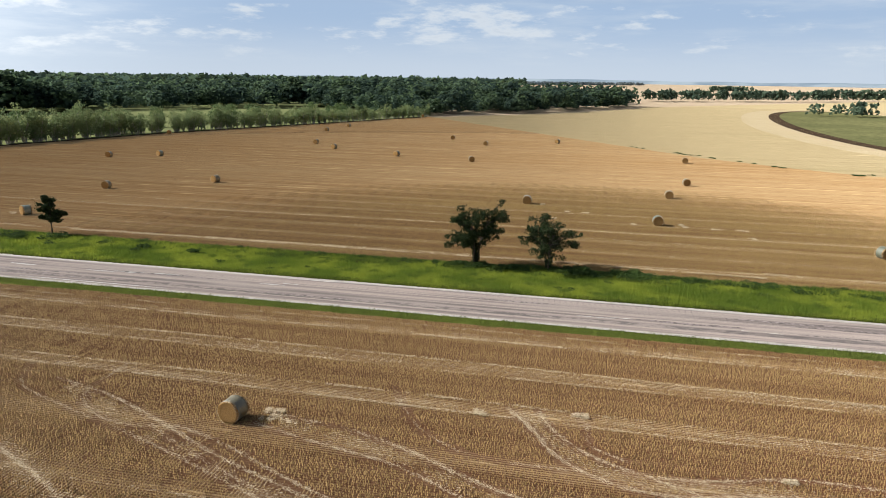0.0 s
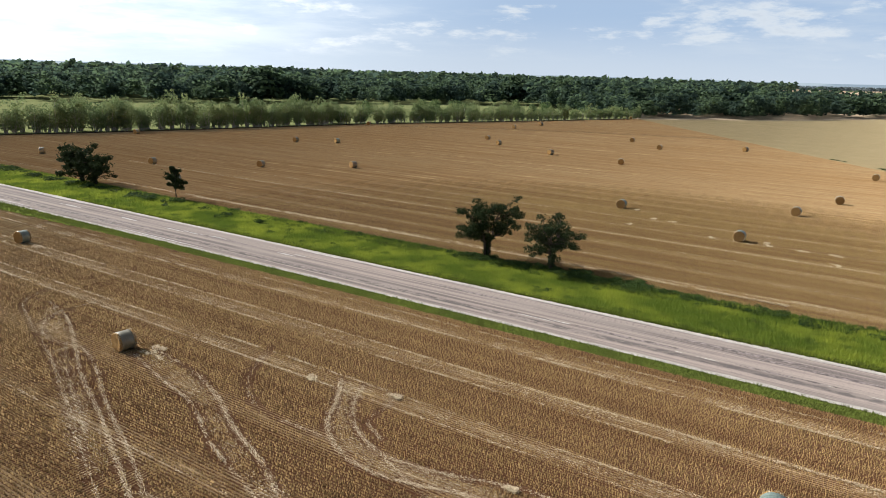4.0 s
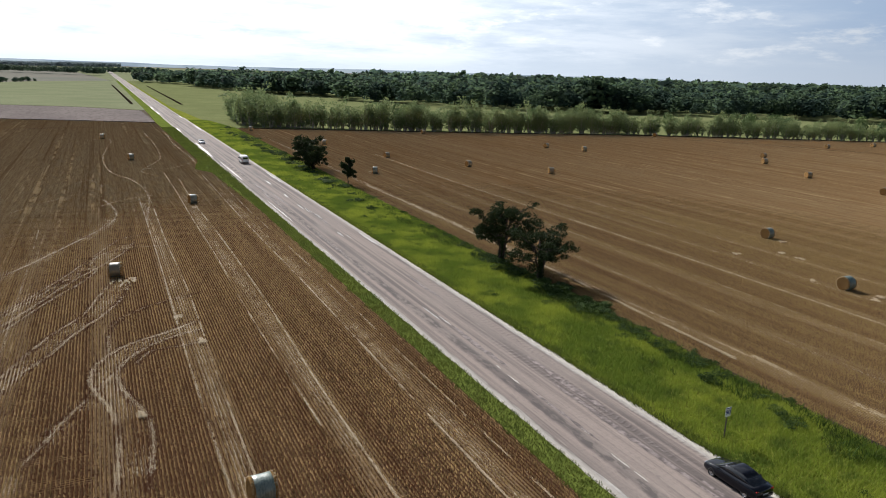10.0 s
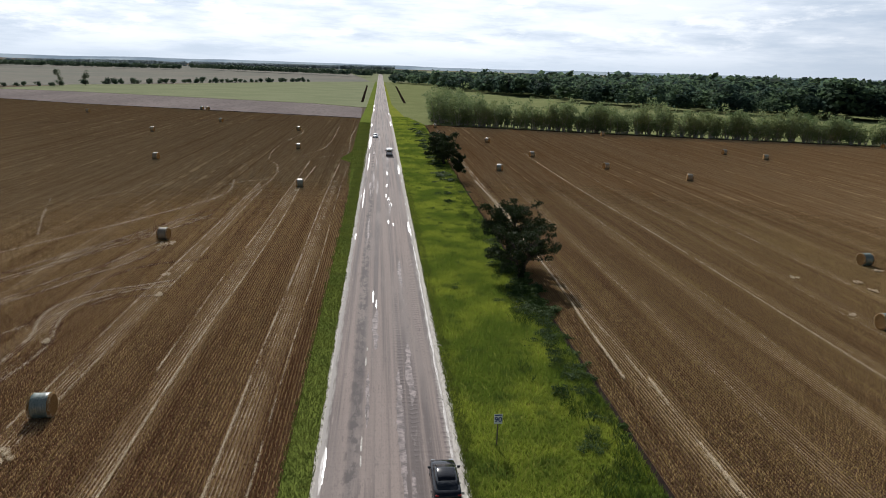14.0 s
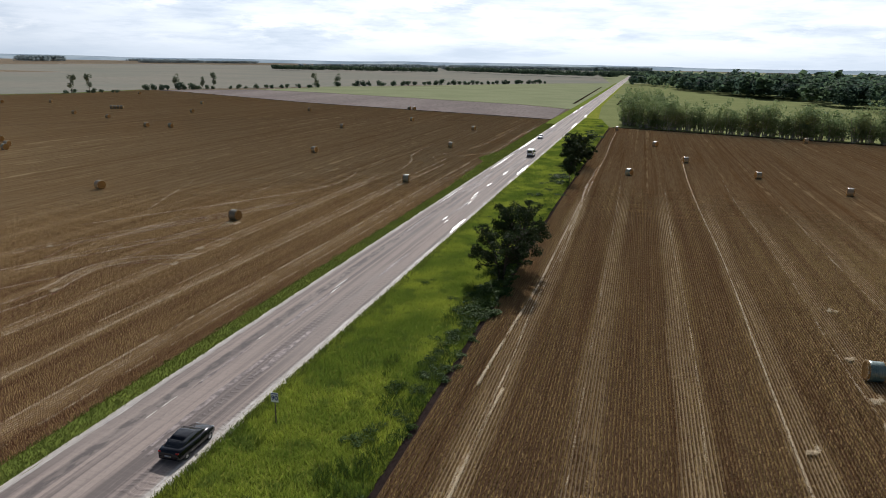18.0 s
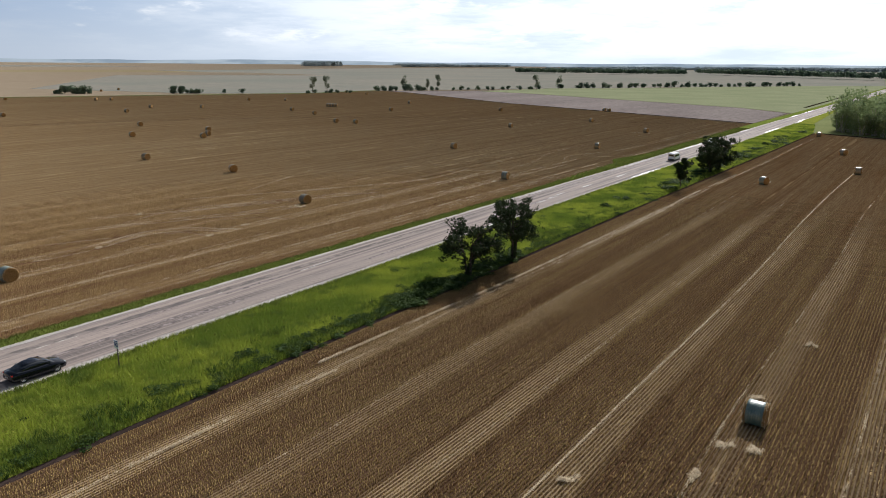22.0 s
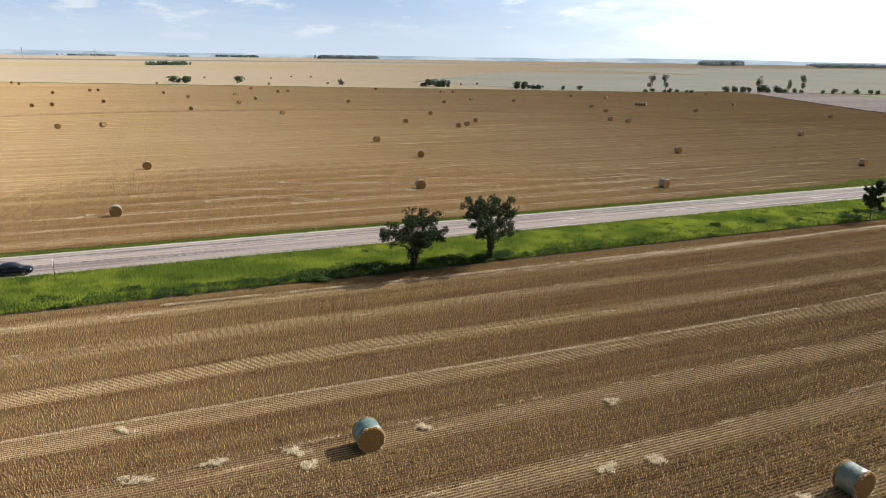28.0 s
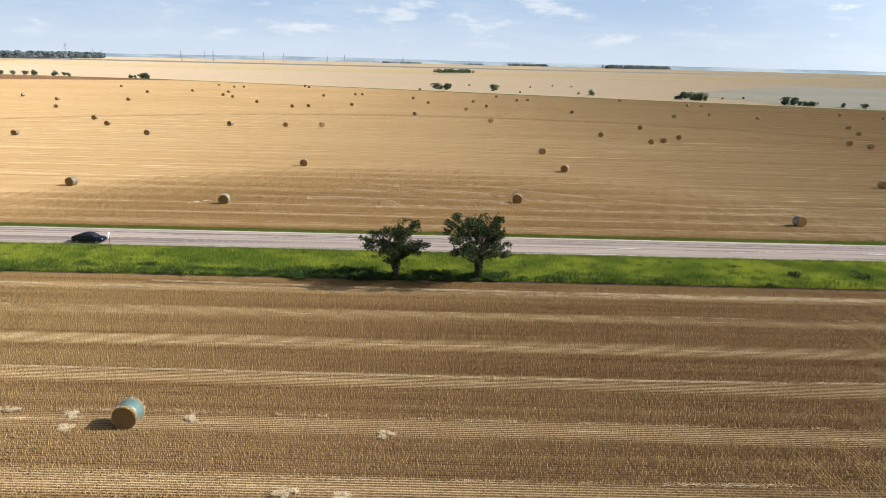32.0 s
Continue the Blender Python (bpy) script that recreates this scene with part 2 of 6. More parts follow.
def leafy(name, a, b, c, glow=0.25, local=0.22, gloss=0.06, dull=None):
    """Leaves: tone varies from tree to tree and from leaf to leaf; some light comes through."""
    m, kit, shader = paint(name, 0.7, gloss)
    geo = kit.put("ShaderNodeNewGeometry")
    n = kit.put("ShaderNodeTexNoise")
    kit.set(n.inputs["Vector"], geo.outputs["Position"])
    n.inputs["Scale"].default_value, n.inputs["Detail"].default_value = local, 2.0
    col = kit.mix(kit.ramp(n.outputs["Fac"], 0.36, 0.64), a, b)
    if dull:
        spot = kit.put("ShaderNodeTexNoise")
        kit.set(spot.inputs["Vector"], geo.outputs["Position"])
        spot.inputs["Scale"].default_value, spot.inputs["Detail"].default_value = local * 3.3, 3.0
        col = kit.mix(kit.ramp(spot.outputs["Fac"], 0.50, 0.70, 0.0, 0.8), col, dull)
    col = kit.mix(kit.math("MULTIPLY", geo.outputs["Random Per Island"], 0.55), col, c)
    kit.set(shader.inputs["Base Color"], col)
    thin = kit.put("ShaderNodeBsdfTranslucent", col)
    both = kit.put("ShaderNodeMixShader", glow, shader.outputs[0], thin.outputs[0])
    out = next(q for q in m.node_tree.nodes if q.type == "OUTPUT_MATERIAL")
    m.node_tree.links.new(both.outputs[0], out.inputs["Surface"])
    return m


def plain(name, col, rough=0.6, metal=0.0, vary=0.25, scale=3.0, spec=0.4):
    m, kit, shader = paint(name, rough, spec)
    shader.inputs["Metallic"].default_value = metal
    n = kit.noise(kit.place(scale, scale, scale), 1.0, 4.0, 0.6)
    kit.set(shader.inputs["Base Color"], kit.mix(kit.ramp(n, 0.3, 0.7), tuple(c * (1 - vary) for c in col), tuple(min(1, c * (1 + vary)) for c in col)))
    return m


MAT = {}
MAT["stubble_west"] = stubble_ground("stubble_west", (0.52, 0.385, 0.225), (0.095, 0.042, 0.022), -24.9, strewn=0.6)
MAT["stubble_east"] = stubble_ground("stubble_east", (0.54, 0.415, 0.25), (0.090, 0.045, 0.024), 9.2, strewn=0.85)
MAT["tufts_west"] = straw_tufts("tufts_west", (0.375, 0.252, 0.104), (0.24, 0.14, 0.056), -24.9)
MAT["tufts_east"] = straw_tufts("tufts_east", (0.305, 0.210, 0.078), (0.18, 0.1, 0.037), 9.2)
MAT["rows_west"] = straw_rows("rows_west", (0.42, 0.31, 0.168), (0.33, 0.222, 0.11), (0.21, 0.114, 0.05), -24.9)
MAT["rows_east"] = straw_rows("rows_east", (0.44, 0.31, 0.16), (0.34, 0.205, 0.09), (0.225, 0.117, 0.052), 9.2)
MAT["rows_pale"] = straw_rows("rows_pale", (0.38, 0.305, 0.178), (0.21, 0.205, 0.095), (0.20, 0.155, 0.08), 0.0, 11.0, 0.9)
# far straw is toned paler and pinker to paint haze over distant land
MAT["stubble_far"] = far_straw("stubble_far", (0.45, 0.355, 0.25), (0.37, 0.285, 0.195), (0.29, 0.215, 0.14))
MAT["pale_field"] = far_straw("pale_field", (0.43, 0.35, 0.205), (0.33, 0.29, 0.145), (0.30, 0.22, 0.10), 0.0, 11.0, 1.0)
MAT["verge"] = grassy("verge", (0.145, 0.165, 0.03), (0.20, 0.21, 0.038), (0.085, 0.11, 0.02), 1.0, 1.0, 0.0)
MAT["short_grass"] = grassy("short_grass", (0.105, 0.135, 0.03), (0.135, 0.165, 0.034), (0.07, 0.095, 0.02), 1.0, 1.0, 0.0)
MAT["meadow"] = grassy("meadow", (0.17, 0.185, 0.085), (0.14, 0.155, 0.07), (0.11, 0.125, 0.052), 0.3, 1.0, 0.0)
MAT["hollow"] = grassy("hollow", (0.15, 0.145, 0.066), (0.105, 0.108, 0.048), (0.07, 0.075, 0.032), 0.12)
MAT["green_crop"] = grassy("green_crop", (0.20, 0.215, 0.13), (0.17, 0.187, 0.11), (0.145, 0.16, 0.095), 0.22, 1.0, 0.0)
# far crop colour greyed, with distance haze mixed in
MAT["grey_haze_crop"] = grassy("grey_haze_crop", (0.205, 0.19, 0.162), (0.165, 0.17, 0.146), (0.15, 0.147, 0.125), 0.05, 1.0, 0.0)
MAT["plough"] = grassy("plough", (0.155, 0.135, 0.13), (0.20, 0.175, 0.165), (0.11, 0.092, 0.085), 0.25, 0.3, 0.0)
MAT["soil"] = grassy("soil", (0.045, 0.03, 0.02), (0.065, 0.045, 0.03), (0.03, 0.02, 0.014))
MAT["leaf_oak"] = leafy("leaf_oak", (0.018, 0.033, 0.014), (0.030, 0.046, 0.018), (0.042, 0.05, 0.02), 0.22, 0.9)
# blue in the forest's leaf tones is aerial haze mixed into the colour
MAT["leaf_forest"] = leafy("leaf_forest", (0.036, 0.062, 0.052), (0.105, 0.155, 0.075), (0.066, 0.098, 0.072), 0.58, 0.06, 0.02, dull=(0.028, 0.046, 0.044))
# lightened a little, so far hedges and belts carry haze in their colour
MAT["leaf_far_hazed"] = leafy("leaf_far_hazed", (0.060, 0.092, 0.065), (0.105, 0.145, 0.09), (0.08, 0.115, 0.072), 0.28, 0.03)
MAT["leaf_willow"] = leafy("leaf_willow", (0.125, 0.175, 0.075), (0.225, 0.275, 0.12), (0.20, 0.245, 0.125), 0.4, 0.12)
MAT["leaf_bush"] = leafy("leaf_bush", (0.034, 0.062, 0.018), (0.062, 0.100, 0.024), (0.030, 0.052, 0.016), 0.25, 0.5)
MAT["bark"] = plain("bark", (0.055, 0.043, 0.034), 0.95, vary=0.4, scale=5)
MAT["bark_pale"] = plain("bark_pale", (0.30, 0.28, 0.24), 0.95, vary=0.4, scale=3)
MAT["tuft_grass"] = leafy("tuft_grass", (0.14, 0.20, 0.03), (0.35, 0.40, 0.056), (0.12, 0.17, 0.026), 0.38, 0.12, dull=(0.075, 0.115, 0.028))


# ---- mesh helpers ----
def mesh_np(name, verts, faces):
    """A mesh from arrays: faces all have the same number of corners."""
    verts, faces = np.asarray(verts, np.float32), np.asarray(faces, np.int32)
    me = bpy.data.meshes.new(name)
    n, c = faces.shape
    me.vertices.add(len(verts)), me.loops.add(n * c), me.polygons.add(n)
    me.vertices.foreach_set("co", verts.ravel())
    me.loops.foreach_set("vertex_index", faces.ravel())
    me.polygons.foreach_set("loop_start", np.arange(0, n * c, c, dtype=np.int32))
    me.update(calc_edges=True)
    return me


def bm_mesh(name, bm):
    me = bpy.data.meshes.new(name)
    bm.normal_update()
    bm.to_mesh(me)
    bm.free()
    return me


def part(name, geo, material, parent=None, label="", smooth=False):
    """Links a bmesh or mesh as one object under a thing or a part."""
    me = bm_mesh(name, geo) if isinstance(geo, bmesh.types.BMesh) else geo
    if smooth:
        me.shade_smooth()
    if not me.materials:
        me.materials.append(MAT[material] if isinstance(material, str) else material)
    ob = new(name, me)
    ob.parent = parent
    return tagged(ob, label)


def thing(name, label, category, group="", kind="", m=None):
    ob = new(name)
    ob.empty_display_size = 0.2
    if m is not None:
        ob.matrix_basis = m
    return tagged(ob, label, category, group, kind)


def sheet(name, corners, z, material, label, category, thick=0.12):
    """A slab of ground in the outline of corners."""
    bm = bmesh.new()
    top = [bm.verts.new((x, y, z)) for x, y in corners]
    low = [bm.verts.new((x, y, z - thick)) for x, y in corners]
    bm.faces.new(top)
    for i in range(len(top)):
        j = (i + 1) % len(top)
        bm.faces.new((top[j], top[i], low[i], low[j]))
    bmesh.ops.recalc_face_normals(bm, faces=bm.faces)
    if bm.faces[0].normal.z < 0:
        bmesh.ops.reverse_faces(bm, faces=bm.faces)
    bmesh.ops.triangulate(bm, faces=bm.faces[:1])
    return tagged(part(name, bm, material), label, category, "", "structure")


def box(bm, cx, cy, cz, sx, sy, sz, bev=0.0):
    r = bmesh.ops.create_cube(bm, size=1.0, matrix=Matrix.LocRotScale((cx, cy, cz), None, (sx, sy, sz)))
    if bev:
        edges = list({e for v in r["verts"] for e in v.link_edges})
        bmesh.ops.bevel(bm, geom=edges, offset=bev, segments=2, affect="EDGES", profile=0.6)
    return bm


def tube(bm, points, radii, sides=7):
    """A tapered tube along points."""
    rings, last = [], None
    for i, p in enumerate(points):
        p = Vector(p)
        a = Vector(points[max(0, i - 1)])
        b = Vector(points[min(len(points) - 1, i + 1)])
        q = (b - a).to_track_quat("Z", "Y")
        rings.append([bm.verts.new(p + q @ Vector((radii[i] * math.cos(2 * math.pi * s / sides), radii[i] * math.sin(2 * math.pi * s / sides), 0))) for s in range(sides)])
    for r0, r1 in zip(rings, rings[1:]):
        for s in range(sides):
            bm.faces.new((r0[s], r0[(s + 1) % sides], r1[(s + 1) % sides], r1[s]))
    bm.faces.new(rings[0][::-1]), bm.faces.new(rings[-1])
    return bm


def leaf_cloud(rng, lobes, count, size, flat=0.0, inner=0.55, round_=0.6, loose=0.7):
    """Small four-cornered leaf sprays spread over lobes (x, y, z, rx, ry, rz)."""
    lobes = np.asarray(lobes, float)
    w = lobes[:, 3] * lobes[:, 5]
    pick = rng.choice(len(lobes), count, p=w / w.sum())
    d = rng.normal(size=(count, 3))
    d /= np.linalg.norm(d, axis=1)[:, None]
    r = rng.uniform(inner, 1.0, count) ** 0.6
    c = lobes[pick, :3] + d * lobes[pick, 3:] * r[:, None]
    return leaf_sprays(rng, c, d * round_ + rng.normal(size=(count, 3)) * loose + np.array([0, 0, flat]), size)


def leaf_sprays(rng, c, nrm, size):
    """Small bent four-cornered leaf sprays at the places c, facing nrm."""
    count = len(c)
    nrm = nrm / np.linalg.norm(nrm, axis=1)[:, None]
    a = np.cross(nrm, rng.normal(size=(count, 3)))
    a /= np.linalg.norm(a, axis=1)[:, None]
    b = np.cross(nrm, a)
    s = size * rng.uniform(0.55, 1.35, (count, 1))
    bend = nrm * s * rng.uniform(-0.3, 0.3, (count, 1))
    v = np.stack([c - a * s - b * s * 0.25, c + b * s * 0.75 + bend, c + a * s * 1.1 + b * s * 0.2, c - b * s * 0.8 + bend * 0.5], 1)
    return v.reshape(-1, 3), np.arange(count * 4).reshape(-1, 4)


def spread(template, at, scale, turn, tall=None):
    """Copies of one template (verts, faces) at many places, as one pair of arrays."""
    v, f = template
    n = len(at)
    c, s = np.cos(turn)[:, None], np.sin(turn)[:, None]
    sc = scale[:, None]
    zz = sc if tall is None else tall[:, None]
    x = (v[None, :, 0] * c - v[None, :, 1] * s) * sc + at[:, 0, None]
    y = (v[None, :, 0] * s + v[None, :, 1] * c) * sc + at[:, 1, None]
    z = v[None, :, 2] * zz + at[:, 2, None]
    vs = np.stack([x, y, z], -1).reshape(-1, 3)
    fs = (f[None] + (np.arange(n) * len(v))[:, None, None]).reshape(-1, f.shape[1])
    return vs, fs


def merged(pieces):
    vs, fs, base = [], [], 0
    for v, f in pieces:
        vs.append(v), fs.append(f + base)
        base += len(v)
    return np.concatenate(vs), np.concatenate(fs)


# ---- the ground ----
ROAD_W, ROAD_E, SOUTH = -18.9, -9.2, -900.0
bm = bmesh.new()
ring = [bm.verts.new((4950 * math.cos(a), 4950 * math.sin(a), -0.12)) for a in np.linspace(0, 2 * math.pi, 96, endpoint=False)]
bm.faces.new(ring)
# emissive backdrop colour: the haze over the farthest land is painted as glow
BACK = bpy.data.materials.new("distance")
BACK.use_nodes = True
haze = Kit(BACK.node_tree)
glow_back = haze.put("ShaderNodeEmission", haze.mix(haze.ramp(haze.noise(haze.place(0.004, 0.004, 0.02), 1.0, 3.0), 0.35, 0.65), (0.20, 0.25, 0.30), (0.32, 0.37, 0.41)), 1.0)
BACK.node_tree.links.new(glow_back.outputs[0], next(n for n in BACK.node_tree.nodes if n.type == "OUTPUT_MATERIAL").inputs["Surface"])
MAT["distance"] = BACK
tagged(part("ground", bm, "stubble_far"), "flat pale harvested farmland reaching the horizon", "ground", "", "structure")

# low ring of land that carries the painted haze
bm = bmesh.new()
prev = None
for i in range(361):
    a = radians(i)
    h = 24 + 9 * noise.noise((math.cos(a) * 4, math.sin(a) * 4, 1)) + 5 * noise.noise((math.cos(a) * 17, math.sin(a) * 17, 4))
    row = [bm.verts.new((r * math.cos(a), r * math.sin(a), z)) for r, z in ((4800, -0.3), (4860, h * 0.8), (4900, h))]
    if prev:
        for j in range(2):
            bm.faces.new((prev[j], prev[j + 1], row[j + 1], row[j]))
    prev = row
tagged(part("backdrop", bm, "distance"), "far land along the horizon, its pale blue haze painted as glow", "horizon", "", "structure")

FIELD_WEST = [(-21.0, SOUTH), (-21.0, 124), (-25.6, 125.5), (-23, 145), (-24.5, 286), (-193, 348), (-348, 430), (-385, 440), (-385, 355), (-462, 188), (-542, 22), (-690, -302), (-721, -486), (-800, SOUTH)]
FIELD_EAST = [(4.1, SOUTH), (300, SOUTH), (133, -78), (148, -58), (170, -34), (264, 33), (384, 118), (192, 198), (88, 227), (12, 252), (6.3, 253), (4.15, 60)]
sheet("field_west", FIELD_WEST, 0, "stubble_west", "brown cut stubble field with swath lines and bale tracks", "field")
sheet("field_east", FIELD_EAST, 0, "stubble_east", "golden cut stubble field in long swaths beside the verge", "field")
sheet("field_southeast", [(300, SOUTH), (1900, SOUTH), (1500, -480), (1098, -410), (653, -40), (620, -33), (490, 30), (388, 110), (384, 118), (264, 33), (170, -34), (148, -58), (133, -78)], -0.02, "pale_field", "pale straw-coloured field bounded by woods", "field")
sheet("plough_plot", [(-24.5, 288), (-193, 350), (-348, 432), (-378, 442), (-316, 504), (-248, 490), (-60, 412), (-26, 378)], -0.01, "plough", "bare grey-brown ploughed plot", "field")
sheet("green_field", [(-22.4, 380), (-60, 414), (-248, 492), (-316, 506), (-302, 626), (-261, 672), (-116, 970), (-30, 1080), (-22, 1080)], -0.01, "green_crop", "level light green crop field beside the road", "field")
sheet("meadow", [(0, 254), (10, 256), (88, 230), (192, 201), (384, 121), (520, 160), (700, 330), (300, 700), (80, 1080), (-7.6, 1080), (-6.6, 420), (-1, 292)], -0.02, "meadow", "light green meadow between willows and woods", "meadow")
sheet("grey_field", [(-388, 442), (-300, 632), (-116, 974), (-30, 1085), (-200, 3300), (-1300, 3100), (-1800, 2200), (-1500, 900), (-620, 240), (-444, 290), (-390, 358)], -0.06, "grey_haze_crop", "wide grey-green distant crop land, hazed in its colour", "field")
sheet("field_north", [(-30, 1090), (1500, 1090), (1200, 4200), (-900, 4300), (-200, 3300)], -0.05, "green_crop", "hazy green farmland far along the road", "field")
sheet("verge_east", [(ROAD_E - 0.1, SOUTH), (4.2, SOUTH), (4.2, 60), (6.0, 254), (-1, 290), (-6.5, 420), (-7.5, 1080), (ROAD_E - 0.1, 1080)], 0.04, "verge", "lush yellow-green grass verge with weeds", "verge")
sheet("verge_west", [(-21.1, SOUTH), (ROAD_W + 0.1, SOUTH), (ROAD_W + 0.1, 1080), (-22.5, 1080), (-23.5, 378), (-24.4, 285), (-23, 145), (-26.0, 126.5), (-22.6, 119), (-21.1, 60)], 0.03, "short_grass", "narrow strip of short green roadside grass", "verge")

FURROW = [(-22, 287), (-60, 301.5), (-152, 334), (-193, 348.5), (-348, 430.5)]
sheet("furrow", [*FURROW, *[(x + 0.4, y + 2.6) for x, y in reversed(FURROW)]], 0.02, "soil", "dark turned furrow along the ploughed plot", "soil strip")
# dark strip that paints the ditch's shade below the willow row
DITCH_SHADE = [(8, 254.5), (12, 253.2), (88, 228.2), (192, 199.2), (384, 119.4)]
sheet("ditch", [*DITCH_SHADE, *[(x + 0.6, y + 2.2) for x, y in reversed(DITCH_SHADE)]], 0.03, "soil", "dark ditch edge below the willow row, its shade painted in", "soil strip")

for x0, x1 in ((-28.7, -32.6), (2.4, 5.0)):
    sheet("roadside_ditch", [(x0, 446), (x0 + 2.0, 446), (x1 + 2.0, 866), (x1, 866)], 0.05, "soil", "dark roadside ditch beside the far road", "ditch", thick=0.3)

MAT["edge_soil"] = grassy("edge_soil", (0.062, 0.045, 0.040), (0.085, 0.060, 0.052), (0.035, 0.024, 0.02), 2.0, 0.4)
sheet("field_edge", [(4.15, -200), (4.85, -200), (4.8, 60), (6.9, 250), (6.1, 250), (4.15, 60)], 0.012, "edge_soil", "dark bare soil edge between verge and stubble", "soil strip")

# the green hollow in the pale field
def oval(cx, cy, rx, ry, n=40, turn=0.0, seed=3):
    rng = np.random.default_rng(seed)
    ph = rng.uniform(0, 6, 3)
    pts = []
    for a in np.linspace(0, 2 * math.pi, n, endpoint=False):
        r = 1 + 0.06 * math.sin(2 * a + ph[0]) + 0.05 * math.sin(3 * a + ph[1])
        x, y = rx * r * math.cos(a), ry * r * math.sin(a)
        pts.append((cx + x * math.cos(turn) - y * math.sin(turn), cy + x * math.sin(turn) + y * math.cos(turn)))
    return pts


MAT["straw_ring"] = grassy("straw_ring", (0.43, 0.36, 0.25), (0.38, 0.315, 0.21), (0.33, 0.265, 0.165), 0.4)
sheet("hollow_rim", oval(372, -178, 262, 94, turn=-0.05), 0.02, "straw_ring", "pale bare rim round the green hollow", "field")
sheet("hollow_soil", oval(364, -182, 252, 78, turn=-0.05), 0.05, "soil", "dark damp soil round the hollow", "soil strip")
sheet("hollow", oval(366, -184, 243, 71, turn=-0.05), 0.08, "hollow", "grassy green hollow left unmown in the field", "meadow")

# ---- the road ----
def road_material():
    m, kit, shader = paint("asphalt", 0.9, 0.1)
    shader.inputs["Diffuse Roughness"].default_value = 0.3
    x, y, z = kit.split(kit.place())
    long = kit.noise(kit.place(1.3, 0.012, 1), 1.0, 5.0, 0.6)
    fine = kit.noise(kit.place(3.0, 0.35, 1), 1.0, 5.0, 0.65)
    speck = kit.noise(kit.place(7.0, 3.0, 1), 1.0, 4.0, 0.7)
    ripple = kit.noise(kit.place(0.35, 2.4, 1), 1.0, 2.0, 0.5)
    patch = kit.noise(kit.place(0.22, 0.03, 1), 1.0, 3.0, 0.55)
    side = kit.math("ABSOLUTE", kit.math("SUBTRACT", x, (ROAD_W + ROAD_E) / 2))
    col = kit.mix(kit.ramp(long, 0.38, 0.62), (0.15, 0.126, 0.118), (0.33, 0.272, 0.242))
    col = kit.mix(kit.ramp(patch, 0.48, 0.62, 0.0, 0.7), col, (0.29, 0.245, 0.22))
    col = kit.mix(kit.ramp(kit.math("ADD", fine, kit.math("MULTIPLY", ripple, 0.25)), 0.70, 0.86, 0.0, 0.5), col, (0.14, 0.12, 0.115))
    col = kit.mix(kit.ramp(fine, 0.26, 0.42, 0.5, 0.0), col, (0.37, 0.32, 0.285))
    rut = kit.ramp(kit.math("ABSOLUTE", kit.math("ADD", kit.math("ADD", x, 16.2), kit.math("MULTIPLY", kit.noise(kit.place(0.1, 0.08, 1), 1.0, 2.0), 0.7))), 0.2, 0.75, 1.0, 0.0)
    rut = kit.math("MULTIPLY", rut, kit.ramp(kit.noise(kit.place(1.4, 0.5, 1), 1.0, 4.0, 0.65), 0.44, 0.58))
    col = kit.mix(kit.math("MULTIPLY", rut, 0.8), col, (0.10, 0.088, 0.085))
    col = kit.mix(kit.ramp(speck, 0.34, 0.5, 0.3, 0.0), col, (0.15, 0.13, 0.125))
    col = kit.mix(kit.ramp(kit.math("ADD", side, kit.math("MULTIPLY", fine, 0.9)), 4.7, 5.1, 0.0, 0.9), col, (0.42, 0.39, 0.355))
    kit.set(shader.inputs["Roughness"], kit.ramp(long, 0.35, 0.65, 0.8, 0.95))
    comb = kit.math("SINE", kit.math("ADD", kit.math("MULTIPLY", y, 9.0), kit.math("MULTIPLY", kit.noise(kit.place(1.6, 0.3, 1), 1.0, 2.0), 7.0)))
    lane = kit.math("MULTIPLY", kit.ramp(comb, 0.1, 0.9), kit.ramp(kit.noise(kit.place(0.9, 0.03, 1), 1.0, 3.0), 0.50, 0.62))
    lane = kit.math("MULTIPLY", lane, kit.ramp(x, -13.6, -12.6))
    col = kit.mix(kit.math("MULTIPLY", lane, 0.3), col, (0.19, 0.16, 0.155))
    kit.set(shader.inputs["Base Color"], col)
    bump(kit, shader, kit.math("ADD", fine, kit.math("ADD", ripple, lane)), 0.5, 0.05)
    return m


MAT["asphalt"] = road_material()
rng = np.random.default_rng(5)
bm = bmesh.new()
ys = np.concatenate([np.arange(SOUTH, -120, 30), np.arange(-120, 320, 1.0), np.arange(320, 1250, 15), [3000]])
prev = None
for y in ys:
    near = -121 < y < 321
    xs = (ROAD_W + (0.14 * (noise.noise((y * 0.35, 0, 0)) + 0.6 * noise.noise((y * 1.3, 5, 0))) if near else 0), ROAD_W + 1.2, (ROAD_W + ROAD_E) / 2, ROAD_E - 1.2, ROAD_E + (0.18 * (noise.noise((y * 0.35, 9, 0)) + 0.6 * noise.noise((y * 1.3, 7, 0))) if near else 0))
    row = [bm.verts.new((x, y, z)) for x, z in zip(xs, (0.05, 0.12, 0.19, 0.12, 0.06))]
    if prev:
        for i in range(4):
            bm.faces.new((prev[i], prev[i + 1], row[i + 1], row[i]))
    prev = row
road = tagged(part("road", bm, "asphalt", smooth=True), "worn pale grey asphalt road with patches and ruts", "road", "", "structure")

